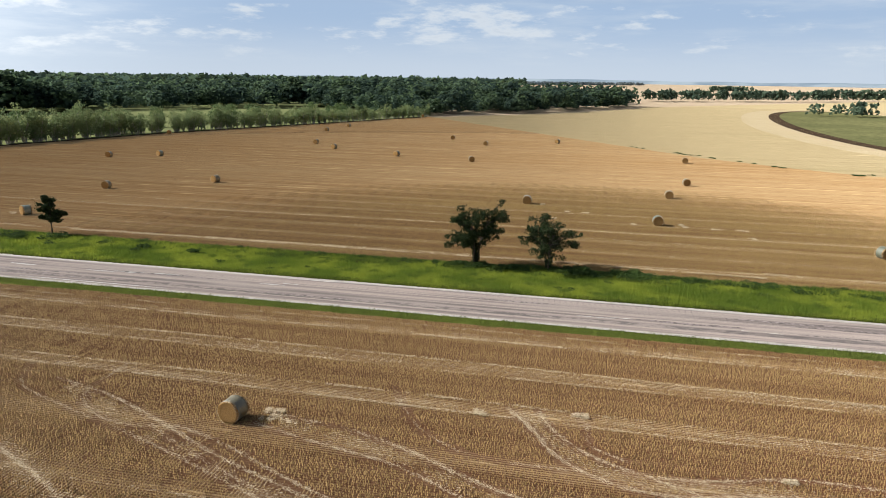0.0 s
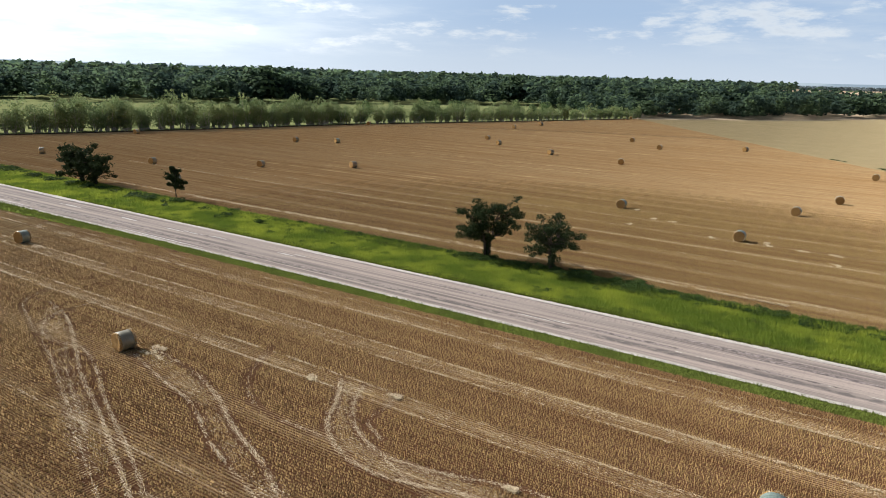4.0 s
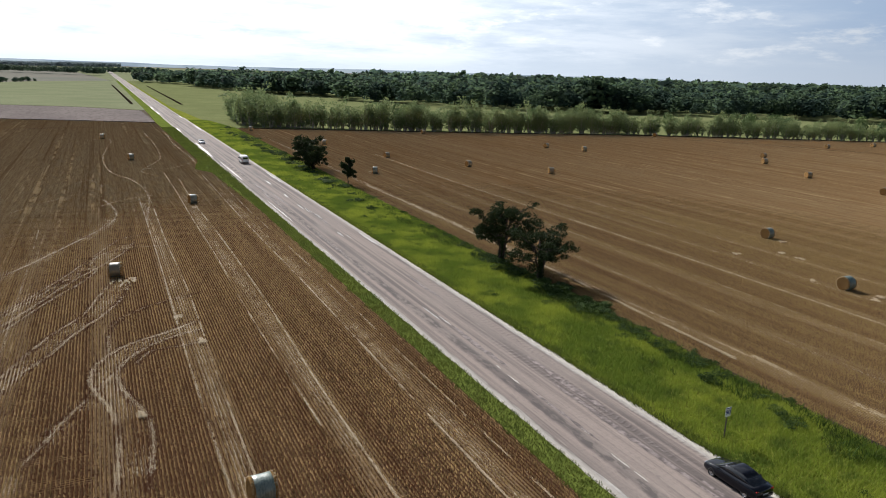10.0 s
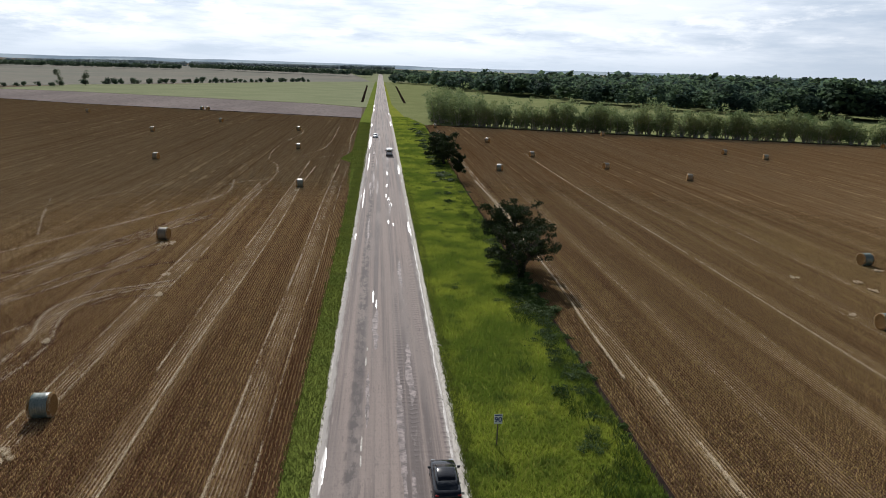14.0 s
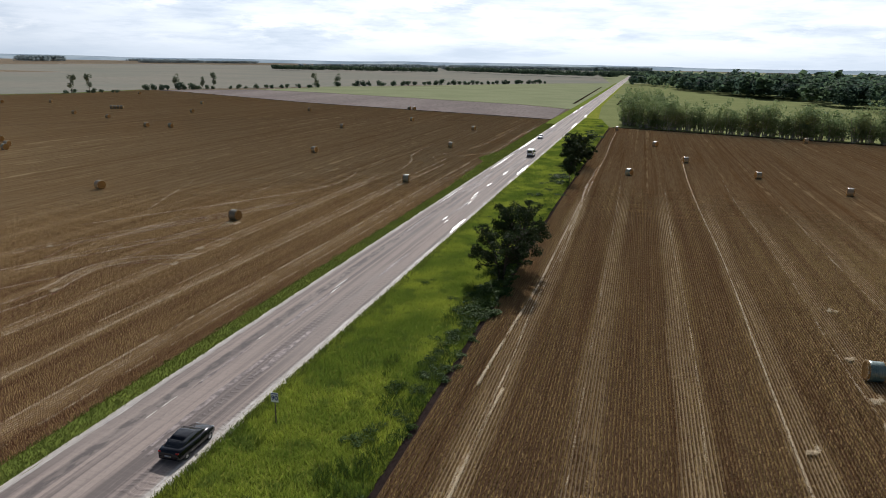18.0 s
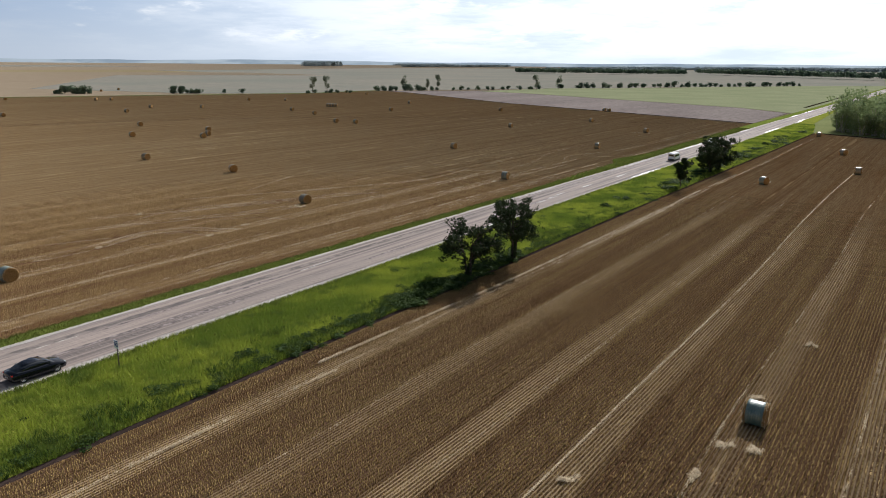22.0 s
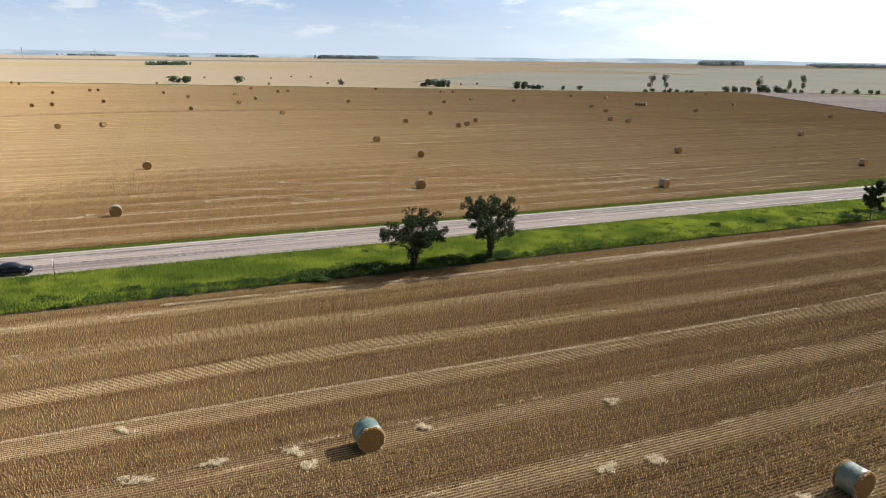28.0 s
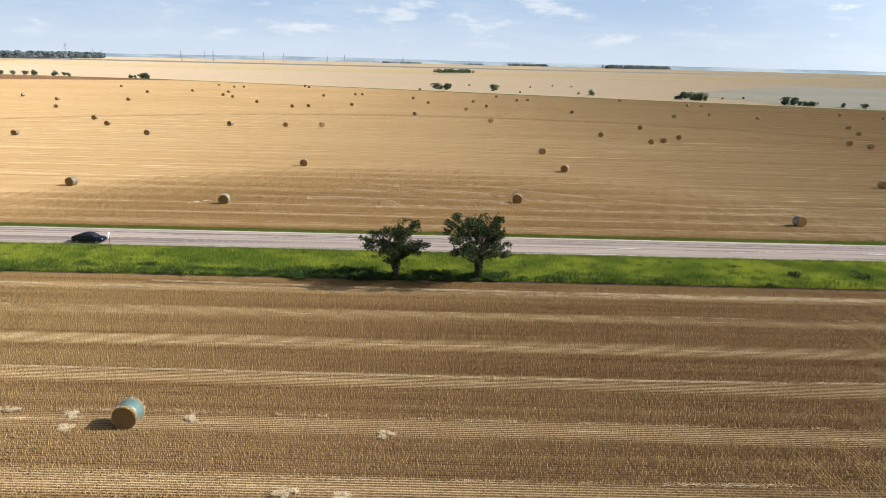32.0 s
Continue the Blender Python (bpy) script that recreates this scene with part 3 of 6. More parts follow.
# gravel thrown up along the asphalt's edge
MAT["gravel"] = grassy("gravel", (0.44, 0.41, 0.37), (0.52, 0.49, 0.45), (0.30, 0.27, 0.235), 2.0, 0.3, 0.0)
for name, inner, outer in (("shoulder_east", ROAD_E - 0.05, ROAD_E + 0.62), ("shoulder_west", ROAD_W + 0.05, ROAD_W - 0.22)):
    bm = bmesh.new()
    prev = None
    for y in np.arange(-120, 320, 0.7):
        e = outer + (outer - inner) * (0.35 * noise.noise((y * 0.22, inner, 3)) + 0.35 * noise.noise((y * 0.9, inner, 6)))
        row = [bm.verts.new((inner, y, 0.062)), bm.verts.new((e, y, 0.052))]
        if prev:
            bm.faces.new((prev[0], prev[1], row[1], row[0]))
        prev = row
    bmesh.ops.recalc_face_normals(bm, faces=bm.faces)
    tagged(part(name, bm, "gravel"), "pale gravel fringe along the worn asphalt edge", "gravel", "", "structure")

# worn paint along the edges and repair patches, both paled to paint sun glint
# the pale tone also paints the sun's gloss along the worn edge
MAT["worn_glint_paint"], kit, shader = paint("worn_glint_paint", 0.62, 0.4)
kit.set(shader.inputs["Base Color"], kit.mix(kit.ramp(kit.noise(kit.place(4, 0.8, 1), 1.0, 5.0, 0.7), 0.35, 0.65), (0.28, 0.255, 0.235), (0.41, 0.385, 0.36)))
MAT["tar"] = plain("tar", (0.185, 0.155, 0.148), 0.75, vary=0.5, scale=2.0, spec=0.15)


def road_patch(name, x, y, w, l, mat, label, seed):
    """A ragged thin patch lying on the cambered road."""
    bm = bmesh.new()
    n = max(8, int(l / 0.25))
    rows = []
    for i in range(n + 1):
        u = i / n
        half = w / 2 * (math.sin(math.pi * min(max(u, 0.03), 0.97)) ** 0.5) * (0.85 + 0.45 * noise.noise((u * l * 0.7, seed * 0.37, 1)) + 0.55 * noise.noise((u * l * 1.7, seed * 0.37, 5)))
        cx = x + w * 0.3 * noise.noise((u * l * 0.4, seed * 0.53, 9))
        rows.append([bm.verts.new((q, y + (u - 0.5) * l, 0.204 - 0.019 * abs(q - (ROAD_W + ROAD_E) / 2) if abs(q - (ROAD_W + ROAD_E) / 2) < 3.6 else 0.137 - 0.052 * (abs(q - (ROAD_W + ROAD_E) / 2) - 3.6))) for q in (cx - half, cx + half)])
    for a, b in zip(rows, rows[1:]):
        bm.faces.new((a[0], a[1], b[1], b[0]))
    return part(name, bm, mat, road, label)


rng = np.random.default_rng(8)
WORN = "worn white edge line with sun glint painted in"
y = -70.0
while y < 20:
    l = rng.uniform(3, 9)
    road_patch("edge_line", ROAD_E - 0.22 + rng.normal() * 0.03, y + l / 2, rng.uniform(0.14, 0.26), l, "worn_glint_paint", WORN, int(2000 + y))
    y += l + rng.uniform(-0.4, 0.5)
while y < 200:
    l = rng.uniform(1.5, 6)
    road_patch("edge_line", ROAD_E - 0.3 + rng.normal() * 0.05, y + l / 2, rng.uniform(0.12, 0.2), l, "worn_glint_paint", WORN, int(2000 + y))
    y += l + rng.uniform(5, 26)
for y, l in ((-56, 9), (-44, 8), (-36.5, 6), (66, 6)):
    road_patch("edge_line", ROAD_W + 0.38, y, 0.26 if y < 0 else 0.16, l, "worn_glint_paint", WORN, int(3000 + y))
for i in range(7):
    y = -36 + i * 3.4 + rng.uniform(-1.2, 1.2)
    road_patch("repair_patch", -15.75 + rng.normal() * 0.12, y, rng.uniform(0.08, 0.18), rng.uniform(0.8, 2.6), "gravel", "pale patched pothole", 140 + i)
# smooth glossy road patches whose pale base colour helps paint the sun glint
MAT["bare_glint"] = plain("bare_glint", (0.36, 0.335, 0.31), 0.42, vary=0.25, scale=1.5, spec=0.6)
for x, y, w, l in ((-15.4, 0.2, 0.24, 4.6), (-15.0, -2.4, 0.2, 3.0), (-12.84, 99, 0.5, 7), (-13.0, 80, 0.45, 4.5), (-13.3, 67, 0.35, 5), (-12.75, 63, 0.6, 5), (-12.5, 57, 0.6, 5), (-13.1, 41.6, 0.4, 3.6), (-12.3, 39.5, 0.3, 2.4)):
    road_patch("repair_patch", x, y, w, l, "bare_glint", "pale patched pothole", int(400 + y))
for x, y, w, l in ((-18.1, 172, 0.9, 42), (-17.8, 122, 0.4, 36), (-18.0, 65, 0.25, 22), (-18.4, 247, 0.7, 17), (-18.4, 355, 0.9, 24), (-18.6, 402, 0.9, 26), (-18.5, 31, 0.22, 4.5), (-18.4, -36, 0.24, 4.6), (-9.7, 323, 0.7, 20), (-9.7, 256, 0.8, 28), (-9.65, 107, 0.75, 18), (-9.6, 37, 0.6, 11)):
    road_patch("bare_edge", x, y, w, l, "bare_glint", "smooth bare patch at the road edge, sun glint painted pale", int(900 + y))
for i in range(24):
    y = rng.uniform(-70, 220)
    road_patch("tar_patch", rng.choice([-16.6, -15.2, -12.0]) + rng.normal() * 0.3, y, rng.uniform(0.2, 0.7), rng.uniform(4, 22), "tar", "dark tar-filled rut", 200 + i)

# rough grass along the hedge at the far side of the west field
MAT["rough_grass"] = grassy("rough_grass", (0.13, 0.14, 0.055), (0.10, 0.115, 0.045), (0.07, 0.08, 0.03), 0.2, 1.0, 0.3)
HEDGE = [(-385, 440), (-385, 356), (-463, 188), (-543, 22), (-691, -302), (-722, -486), (-800, SOUTH)]
sheet("hedge_strip", [*HEDGE, *[(x - 8, y + 3) for x, y in reversed(HEDGE)]], 0.03, "rough_grass", "strip of rough olive grass along the field hedge", "grass strip")
for i, (x0, y0, x1, y1, wd, mt, lb) in enumerate(((-1500, -1500, -1250, 900, 380, "pale_field", "pale cut field strip far off"), (-2300, -1500, -2300, 1400, 420, "grey_haze_crop", "grey-green crop strip far off, hazed in its colour"), (-3300, -1600, -3300, 1500, 700, "stubble_far", "tan stubble strip far off"), (-1250, 300, -900, 900, 300, "stubble_far", "tan stubble strip far off"))):
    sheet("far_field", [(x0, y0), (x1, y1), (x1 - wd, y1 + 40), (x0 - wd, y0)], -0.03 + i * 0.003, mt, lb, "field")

# ---- trees ----
def tree(seed, height, spread_r, stems, crown_at, leaves, leaf=0.2, lean=0.25, name="tree", bark="bark", leafmat="leaf_oak", low_leaves=True, lump=1.0):
    """A tree with tapered stems, limbs that fork, and a ragged crown on the limbs' ends. Returns the Empty."""
    rng = np.random.default_rng(seed)
    root = new(name)
    lobes, limbs = [], []
    for s in range(stems):
        a0 = 2 * math.pi * s / max(1, stems) + rng.uniform(-0.4, 0.4)
        off = 0.0 if stems == 1 else 0.28
        out = spread_r * (0.10 if stems == 1 else 0.24)
        pts, rad = [], []
        top = height * rng.uniform(0.62, 0.74)
        for i in range(6):
            u = i / 5
            pts.append((math.cos(a0) * (off + out * u * u) + rng.normal() * 0.06, math.sin(a0) * (off + out * u * u) + rng.normal() * 0.06, -0.1 + u * top))
            rad.append((0.17 if stems > 1 else 0.2) * height / 9 * (1 - 0.72 * u) + 0.02)
        part("trunk", tube(bmesh.new(), pts, rad, 8), bark, root, smooth=True)
        for b in range(16 if stems > 1 else 20):
            u = rng.uniform(crown_at, 1.0)
            i = min(4, int(u * 5))
            base = np.array(pts[i]) + (np.array(pts[i + 1]) - np.array(pts[i])) * (u * 5 - i)
            a = a0 + rng.uniform(-1.5, 1.5) if stems > 1 else rng.uniform(0, 2 * math.pi)
            reach = spread_r * rng.uniform(0.5, 1.02) * (1.0 - 0.35 * max(0, u - 0.6))
            rise = height * rng.uniform(0.04, 0.30) * (0.6 + u * 0.6)
            q = [base]
            for j in range(1, 4):
                w = j / 3
                q.append(base + np.array([math.cos(a) * reach * w, math.sin(a) * reach * w, rise * w ** 0.8]) + rng.normal(size=3) * 0.12)
            q[-1][2] = min(q[-1][2], height - 0.4)
            part("limb", tube(bmesh.new(), q, [0.085 * height / 9, 0.06 * height / 9, 0.035, 0.015], 5), bark, root)
            limbs.append(q)
        t = np.array(pts[-1])
        for _ in range(2):
            lobes.append((*(t + rng.normal(size=3) * 0.35 + (0, 0, height * 0.11)), spread_r * 0.24, spread_r * 0.24, height * 0.08))
        if low_leaves:
            for u in (0.18, 0.34, 0.5):
                i = int(u * 5)
                lobes.append((pts[i][0] + rng.normal() * 0.15, pts[i][1] + rng.normal() * 0.15, u * top, 0.42, 0.42, 0.75))
    lobes = np.array(lobes)
    hi = lobes[:, 2] + lobes[:, 5]
    lobes[:, 2] -= np.clip(hi - height, 0, None)
    # most leaves sit on twigs along the outer half of each limb, the rest round the stems and the top
    q = np.array(limbs)
    for tip in q[rng.uniform(0, 1, len(q)) < 0.7, 3]:
        k = spread_r * rng.uniform(0.11, 0.2)
        lobes = np.vstack([lobes, (*(tip - (0, 0, 0.3 * k)), k * 1.15, k * 1.15, k * 0.8)])
    lobes[:, 2] -= np.clip(lobes[:, 2] + lobes[:, 5] - height, 0, None)
    n = int(leaves * 0.52)
    twig = rng.uniform(-1, 1, (len(q), 9, 3)) * (0.17 * spread_r * lump) * (1, 1, 0.75)
    i, j = rng.integers(len(q), size=n), rng.integers(9, size=n)
    u = (0.8 + 2.2 * (j + rng.uniform(-0.5, 0.5, n) + 0.5) / 9.0).clip(0, 2.999)
    w = (u % 1.0)[:, None]
    c = q[i, u.astype(int)] * (1 - w) + q[i, u.astype(int) + 1] * w + twig[i, j] * rng.uniform(0.1, 1.0, (n, 1)) + rng.normal(size=(n, 3)) * 0.035 * spread_r * lump
    c[:, 2] = np.minimum(c[:, 2], height - rng.uniform(0, 0.5, n))
    sprays = [leaf_sprays(rng, c, rng.normal(size=(n, 3)) + (0, 0, 0.4), leaf), leaf_cloud(rng, lobes, leaves - n, leaf, 0.2, 0.2)]
    part("crown", mesh_np("crown", *merged(sprays)), leafmat, root)
    return root


def stand(ob, x, y, turn, label, category="tree", group="", scale=1.0):
    ob.matrix_basis = pose(x, y, 0, 0, 0, turn)
    ob.scale = scale if isinstance(scale, tuple) else (scale,) * 3
    return tagged(ob, label, category, group)


stand(tree(11, 9.6, 4.2, 3, 0.42, 13000, 0.12, lump=1.05), 4.2, 17.8, 50, "dark oak-like tree with several stems and a ragged crown", group="pair of roadside trees", scale=(0.76, 1.04, 1.0))
stand(tree(24, 8.3, 4.0, 3, 0.40, 8600, 0.12), 3.8, 7.3, 70, "smaller spreading dark tree with forked stems", group="pair of roadside trees")
stand(tree(37, 7.3, 2.2, 1, 0.4, 4800, 0.16, low_leaves=False, lump=1.9), 4.3, 90.4, 0, "slender lone tree with a lopsided dark crown", group="far roadside trees")
stand(tree(41, 9.1, 4.3, 3, 0.2, 8200, 0.19, lump=1.4), 3.6, 122.8, 0, "broad dark tree with a dense crown", group="far roadside trees")
stand(tree(43, 8.4, 3.8, 2, 0.25, 6000, 0.18, lump=1.4), 3.3, 117.0, 90, "dark tree leaning over the field edge", group="far roadside trees")


def bush_mesh(seed, r, h, leaves, leaf, mat):
    rng = np.random.default_rng(seed)
    lobes = [(rng.normal() * r * 0.45, rng.normal() * r * 0.45, h * rng.uniform(0.3, 0.62), r * rng.uniform(0.4, 0.7), r * rng.uniform(0.4, 0.7), h * rng.uniform(0.3, 0.42)) for _ in range(6)]
    me = mesh_np("foliage", *leaf_cloud(rng, lobes, leaves, leaf, 0.3, 0.3))
    me.materials.append(MAT[mat])
    return me


bushes = [bush_mesh(60 + i, 0.8, 0.85, 620, 0.068, "leaf_bush") for i in range(6)]
rng = np.random.default_rng(77)
spots = []
for i in range(84):
    y = rng.uniform(-75, 60)
    spots.append((rng.normal(3.1, 0.9), y, rng.uniform(0.25, 0.95)))
for i in range(54):
    y = rng.uniform(-7, 21)
    spots.append((rng.uniform(2.2, 4.7), y, rng.uniform(0.8, 1.5)))
for y in (-9.5, -12.4, -13.2, -17.5, -20.8, -22.0, -25.6, -31.0):
    for i in range(4):
        spots.append((3.0 + rng.normal() * 0.7, y + rng.normal() * 0.7, rng.uniform(0.6, 1.25)))
for i in range(60):
    y = rng.uniform(60, 255)
    spots.append((rng.normal(1.5, 1.5), y, rng.uniform(0.9, 2.1)))
for i in range(66):
    spots.append((rng.uniform(-6.0, 3.4), rng.uniform(-70, 200), rng.uniform(0.3, 0.75)))
for x, y, s in spots:
    ob = new("weed_bush", random.choice(bushes))
    ob.matrix_basis = pose(min(x, 5.0), y, 0.04, 0, 0, rng.uniform(0, 360)) @ Matrix.Diagonal((s * rng.uniform(0.8, 1.3), s * rng.uniform(0.9, 1.7), s * rng.uniform(0.45, 0.85), 1))
    tagged(ob, "low dark green weed bush on the grass verge", "bush", "weeds along the verge")

# willow row at the end of the field
def willow(seed, leaves=900):
    rng = np.random.default_rng(seed)
    root = new("willow_tree")
    lobes = []
    bm = bmesh.new()
    for s in range(6):
        a = rng.uniform(0, 6.28)
        x, y, h = math.cos(a) * 0.8, math.sin(a) * 0.8, rng.uniform(6.5, 12.5)
        pts = [(x * 0.6, y * 0.6, -0.1), (x * 1.3, y * 1.3, h * 0.35), (x * 2.4 + rng.normal() * 0.3, y * 2.4, h * 0.7), (x * 2.7, y * 2.7, h * 0.82)]
        tube(bm, pts, [0.2, 0.15, 0.06, 0.02], 5)
        for u in (0.22, 0.40, 0.56, 0.72, 0.88, 1.0):
            r = (1.5 if u < 0.3 else 2.1) - 1.2 * abs(u - 0.55)
            lobes.append((x * (1 + 2.2 * u) + rng.normal() * 0.6, y * (1 + 2.2 * u) + rng.normal() * 0.6, h * u, r, r, h * 0.10))
    part("trunk", bm, "bark_pale", root)
    part("crown", mesh_np("crown", *leaf_cloud(rng, lobes, leaves, 0.30, 0.0, 0.3)), "leaf_willow", root)
    return tagged(root, "slender pale green willow in a dense row", "tree", "willow row")


rng = np.random.default_rng(91)
willows = [willow(100 + i) for i in range(6)]
line = [(20, 256), (88, 231), (192, 202), (300, 156), (392, 119)]
spots = []
for (x0, y0), (x1, y1) in zip(line, line[1:]):
    d = math.hypot(x1 - x0, y1 - y0)
    n = int(d / 1.45)
    for i in range(n):
        u = (i + rng.uniform(0, 1)) / n
        spots.append((x0 + (x1 - x0) * u, y0 + (y1 - y0) * u + rng.uniform(0.5, 8.0), 1.0 - 0.42 * max(0, ((x0 + (x1 - x0) * u) - 120) / 265)))
for i in range(40):
    spots.append((rng.uniform(10, 34), 258 + rng.uniform(0, 60), rng.uniform(0.8, 1.35)))
for i, (x, y, s) in enumerate(spots):
    s *= rng.uniform(0.65, 1.15)
    m = pose(x, y, 0, 0, 0, rng.uniform(0, 360))
    ob = willows[i] if i < 6 else copy_thing(willows[i % 6], m)
    ob.matrix_basis = m @ Matrix.Diagonal((s, s, s * rng.uniform(0.9, 1.1), 1))

# ---- woods ----
def crown_template(seed, n, leaf):
    rng = np.random.default_rng(seed)
    lobes = [(0, 0, 0.52, 0.30, 0.30, 0.34)]
    for _ in range(13):
        a, z = rng.uniform(0, 6.28), rng.uniform(0.25, 0.92)
        w = 0.31 * math.sin(min(1.0, 0.25 + (1 - z)) * 1.57)
        lobes.append((math.cos(a) * w, math.sin(a) * w, z, rng.uniform(0.10, 0.18), rng.uniform(0.10, 0.18), rng.uniform(0.08, 0.13)))
    return leaf_cloud(rng, lobes, n, leaf, 0.25, 0.8, 1.6, 0.35)


def inside(px, py, poly):
    r, j = np.zeros(len(px), bool), len(poly) - 1
    for i in range(len(poly)):
        (xi, yi), (xj, yj) = poly[i], poly[j]
        r ^= ((yi > py) != (yj > py)) & (px < (xj - xi) * (py - yi) / (yj - yi + 1e-9) + xi)
        j = i
    return r


def woods(name, poly, count, size, quads, leaf, mat, label, seed, rise=0.0):
    rng = np.random.default_rng(seed)
    p = np.array(poly)
    xs, ys = rng.uniform(p[:, 0].min(), p[:, 0].max(), count * 4), rng.uniform(p[:, 1].min(), p[:, 1].max(), count * 4)
    ok = np.flatnonzero(inside(xs, ys, poly))[:count]
    at = np.stack([xs[ok], ys[ok], 0 * ok], 1)
    pieces = []
    near = np.hypot(at[:, 0], at[:, 1]) < 560
    for group, n, w in ((at[near], int(quads * 1.55), leaf * 0.74), (at[~near], int(quads * 0.7), leaf * 1.1)):
        for i in range(5):
            q = group[i::5]
            if not len(q):
                continue
            s = rng.uniform(*size, len(q)) * np.array([1.0 + 0.34 * noise.noise((a * 0.011, b * 0.011, seed)) for a, b, _ in q])
            pieces.append(spread(crown_template(seed * 10 + i, n, w), q, s * rng.uniform(1.1, 1.65, len(q)), rng.uniform(0, 6.28, len(q)), s))
    return tagged(part(name, mesh_np(name, *merged(pieces)), mat), label, "woods", "", "stuff")


FOREST = [(388, 128), (430, 92), (492, 40), (620, -20), (660, -30), (780, -20), (860, 160), (760, 420), (520, 600), (330, 800), (200, 960), (110, 1060), (56, 1000), (60, 810), (115, 650), (174, 475), (236, 410), (330, 365), (430, 300), (480, 240), (420, 190), (392, 150)]
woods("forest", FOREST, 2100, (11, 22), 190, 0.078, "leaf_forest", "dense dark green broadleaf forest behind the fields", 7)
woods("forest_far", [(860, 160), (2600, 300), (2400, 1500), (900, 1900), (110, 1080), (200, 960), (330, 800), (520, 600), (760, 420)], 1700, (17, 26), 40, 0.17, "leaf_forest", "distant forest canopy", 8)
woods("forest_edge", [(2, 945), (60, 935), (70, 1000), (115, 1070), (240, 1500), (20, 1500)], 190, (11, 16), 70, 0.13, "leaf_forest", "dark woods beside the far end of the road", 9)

# weeds on the old boundary across the pale field
for i in range(26):
    u = rng.uniform(0, 1) ** 1.4
    x, y = (148 + u * 70, -56 + u * 55) if i < 18 else (134 + u * 3, -73 - u * 5)
    ob = new("weed_bush", random.choice(bushes))
    ob.matrix_basis = pose(x + rng.normal() * 0.6, y + rng.normal() * 0.6, 0, 0, 0, rng.uniform(0, 360)) @ Matrix.Diagonal((1.1, 1.1, 0.4, 1))
    tagged(ob, "low brown-green weeds on the field boundary", "bush", "weeds on the field boundary")

# ---- bales ----
def bale_material():
    m, kit, shader = paint("straw_end", 0.95, 0.1)
    at = kit.place()
    x, y, z = kit.split(at)
    r = kit.math("SQRT", kit.math("ADD", kit.math("POWER", y, 2.0), kit.math("POWER", z, 2.0)))
    coil = kit.math("SINE", kit.math("ADD", kit.math("MULTIPLY", r, 42.0), kit.math("MULTIPLY", kit.noise(at, 3.0, 3.0), 9.0)))
    grain = kit.noise(at, 14.0, 5.0, 0.7)
    col = kit.mix(kit.ramp(grain, 0.3, 0.7), (0.20, 0.112, 0.040), (0.38, 0.235, 0.09))
    col = kit.mix(kit.ramp(coil, -0.2, 1.0, 0.0, 0.10), col, (0.24, 0.14, 0.055))
    kit.set(shader.inputs["Base Color"], col)
    bump(kit, shader, kit.math("ADD", kit.math("MULTIPLY", coil, 0.35), kit.math("MULTIPLY", grain, 3.0)), 0.9, 0.05)
    return m


def wrap_material(name, straw, net, pale):
    """Plastic net stretched over straw: the straw shows through in patches."""
    w, kit, shader = paint(name, 0.38, 0.8)
    at = kit.place()
    grain = kit.noise(at, 9.0, 4.0, 0.6)
    fold = kit.noise(kit.place(7, 1, 1), 1.0, 4.0)
    rand = kit.put("ShaderNodeObjectInfo").outputs["Random"]
    col = kit.mix(kit.ramp(rand, 0.1, 0.9, 0.35, 0.95, False), straw, net)
    col = kit.mix(kit.ramp(kit.math("ADD", grain, fold), 0.75, 1.25, 0.0, pale), col, (0.30, 0.355, 0.325))
    col = kit.mix(kit.ramp(grain, 0.52, 0.72, 0, 0.5), col, straw)
    kit.set(shader.inputs["Base Color"], col)
    bump(kit, shader, kit.math("ADD", grain, fold), 0.5, 0.04)
    return w


MAT["straw_end"] = bale_material()
MAT["wrap_pale"] = wrap_material("wrap_pale", (0.14, 0.13, 0.08), (0.05, 0.095, 0.088), 0.4)
MAT["wrap_teal"] = wrap_material("wrap_teal", (0.12, 0.135, 0.095), (0.03, 0.085, 0.083), 0.3)
MAT["wrap_brown"] = wrap_material("wrap_brown", (0.17, 0.11, 0.05), (0.09, 0.105, 0.075), 0.15)
MAT["loose_straw"] = leafy("loose_straw", (0.46, 0.37, 0.24), (0.58, 0.48, 0.33), (0.66, 0.56, 0.41), 0.1, 0.8)


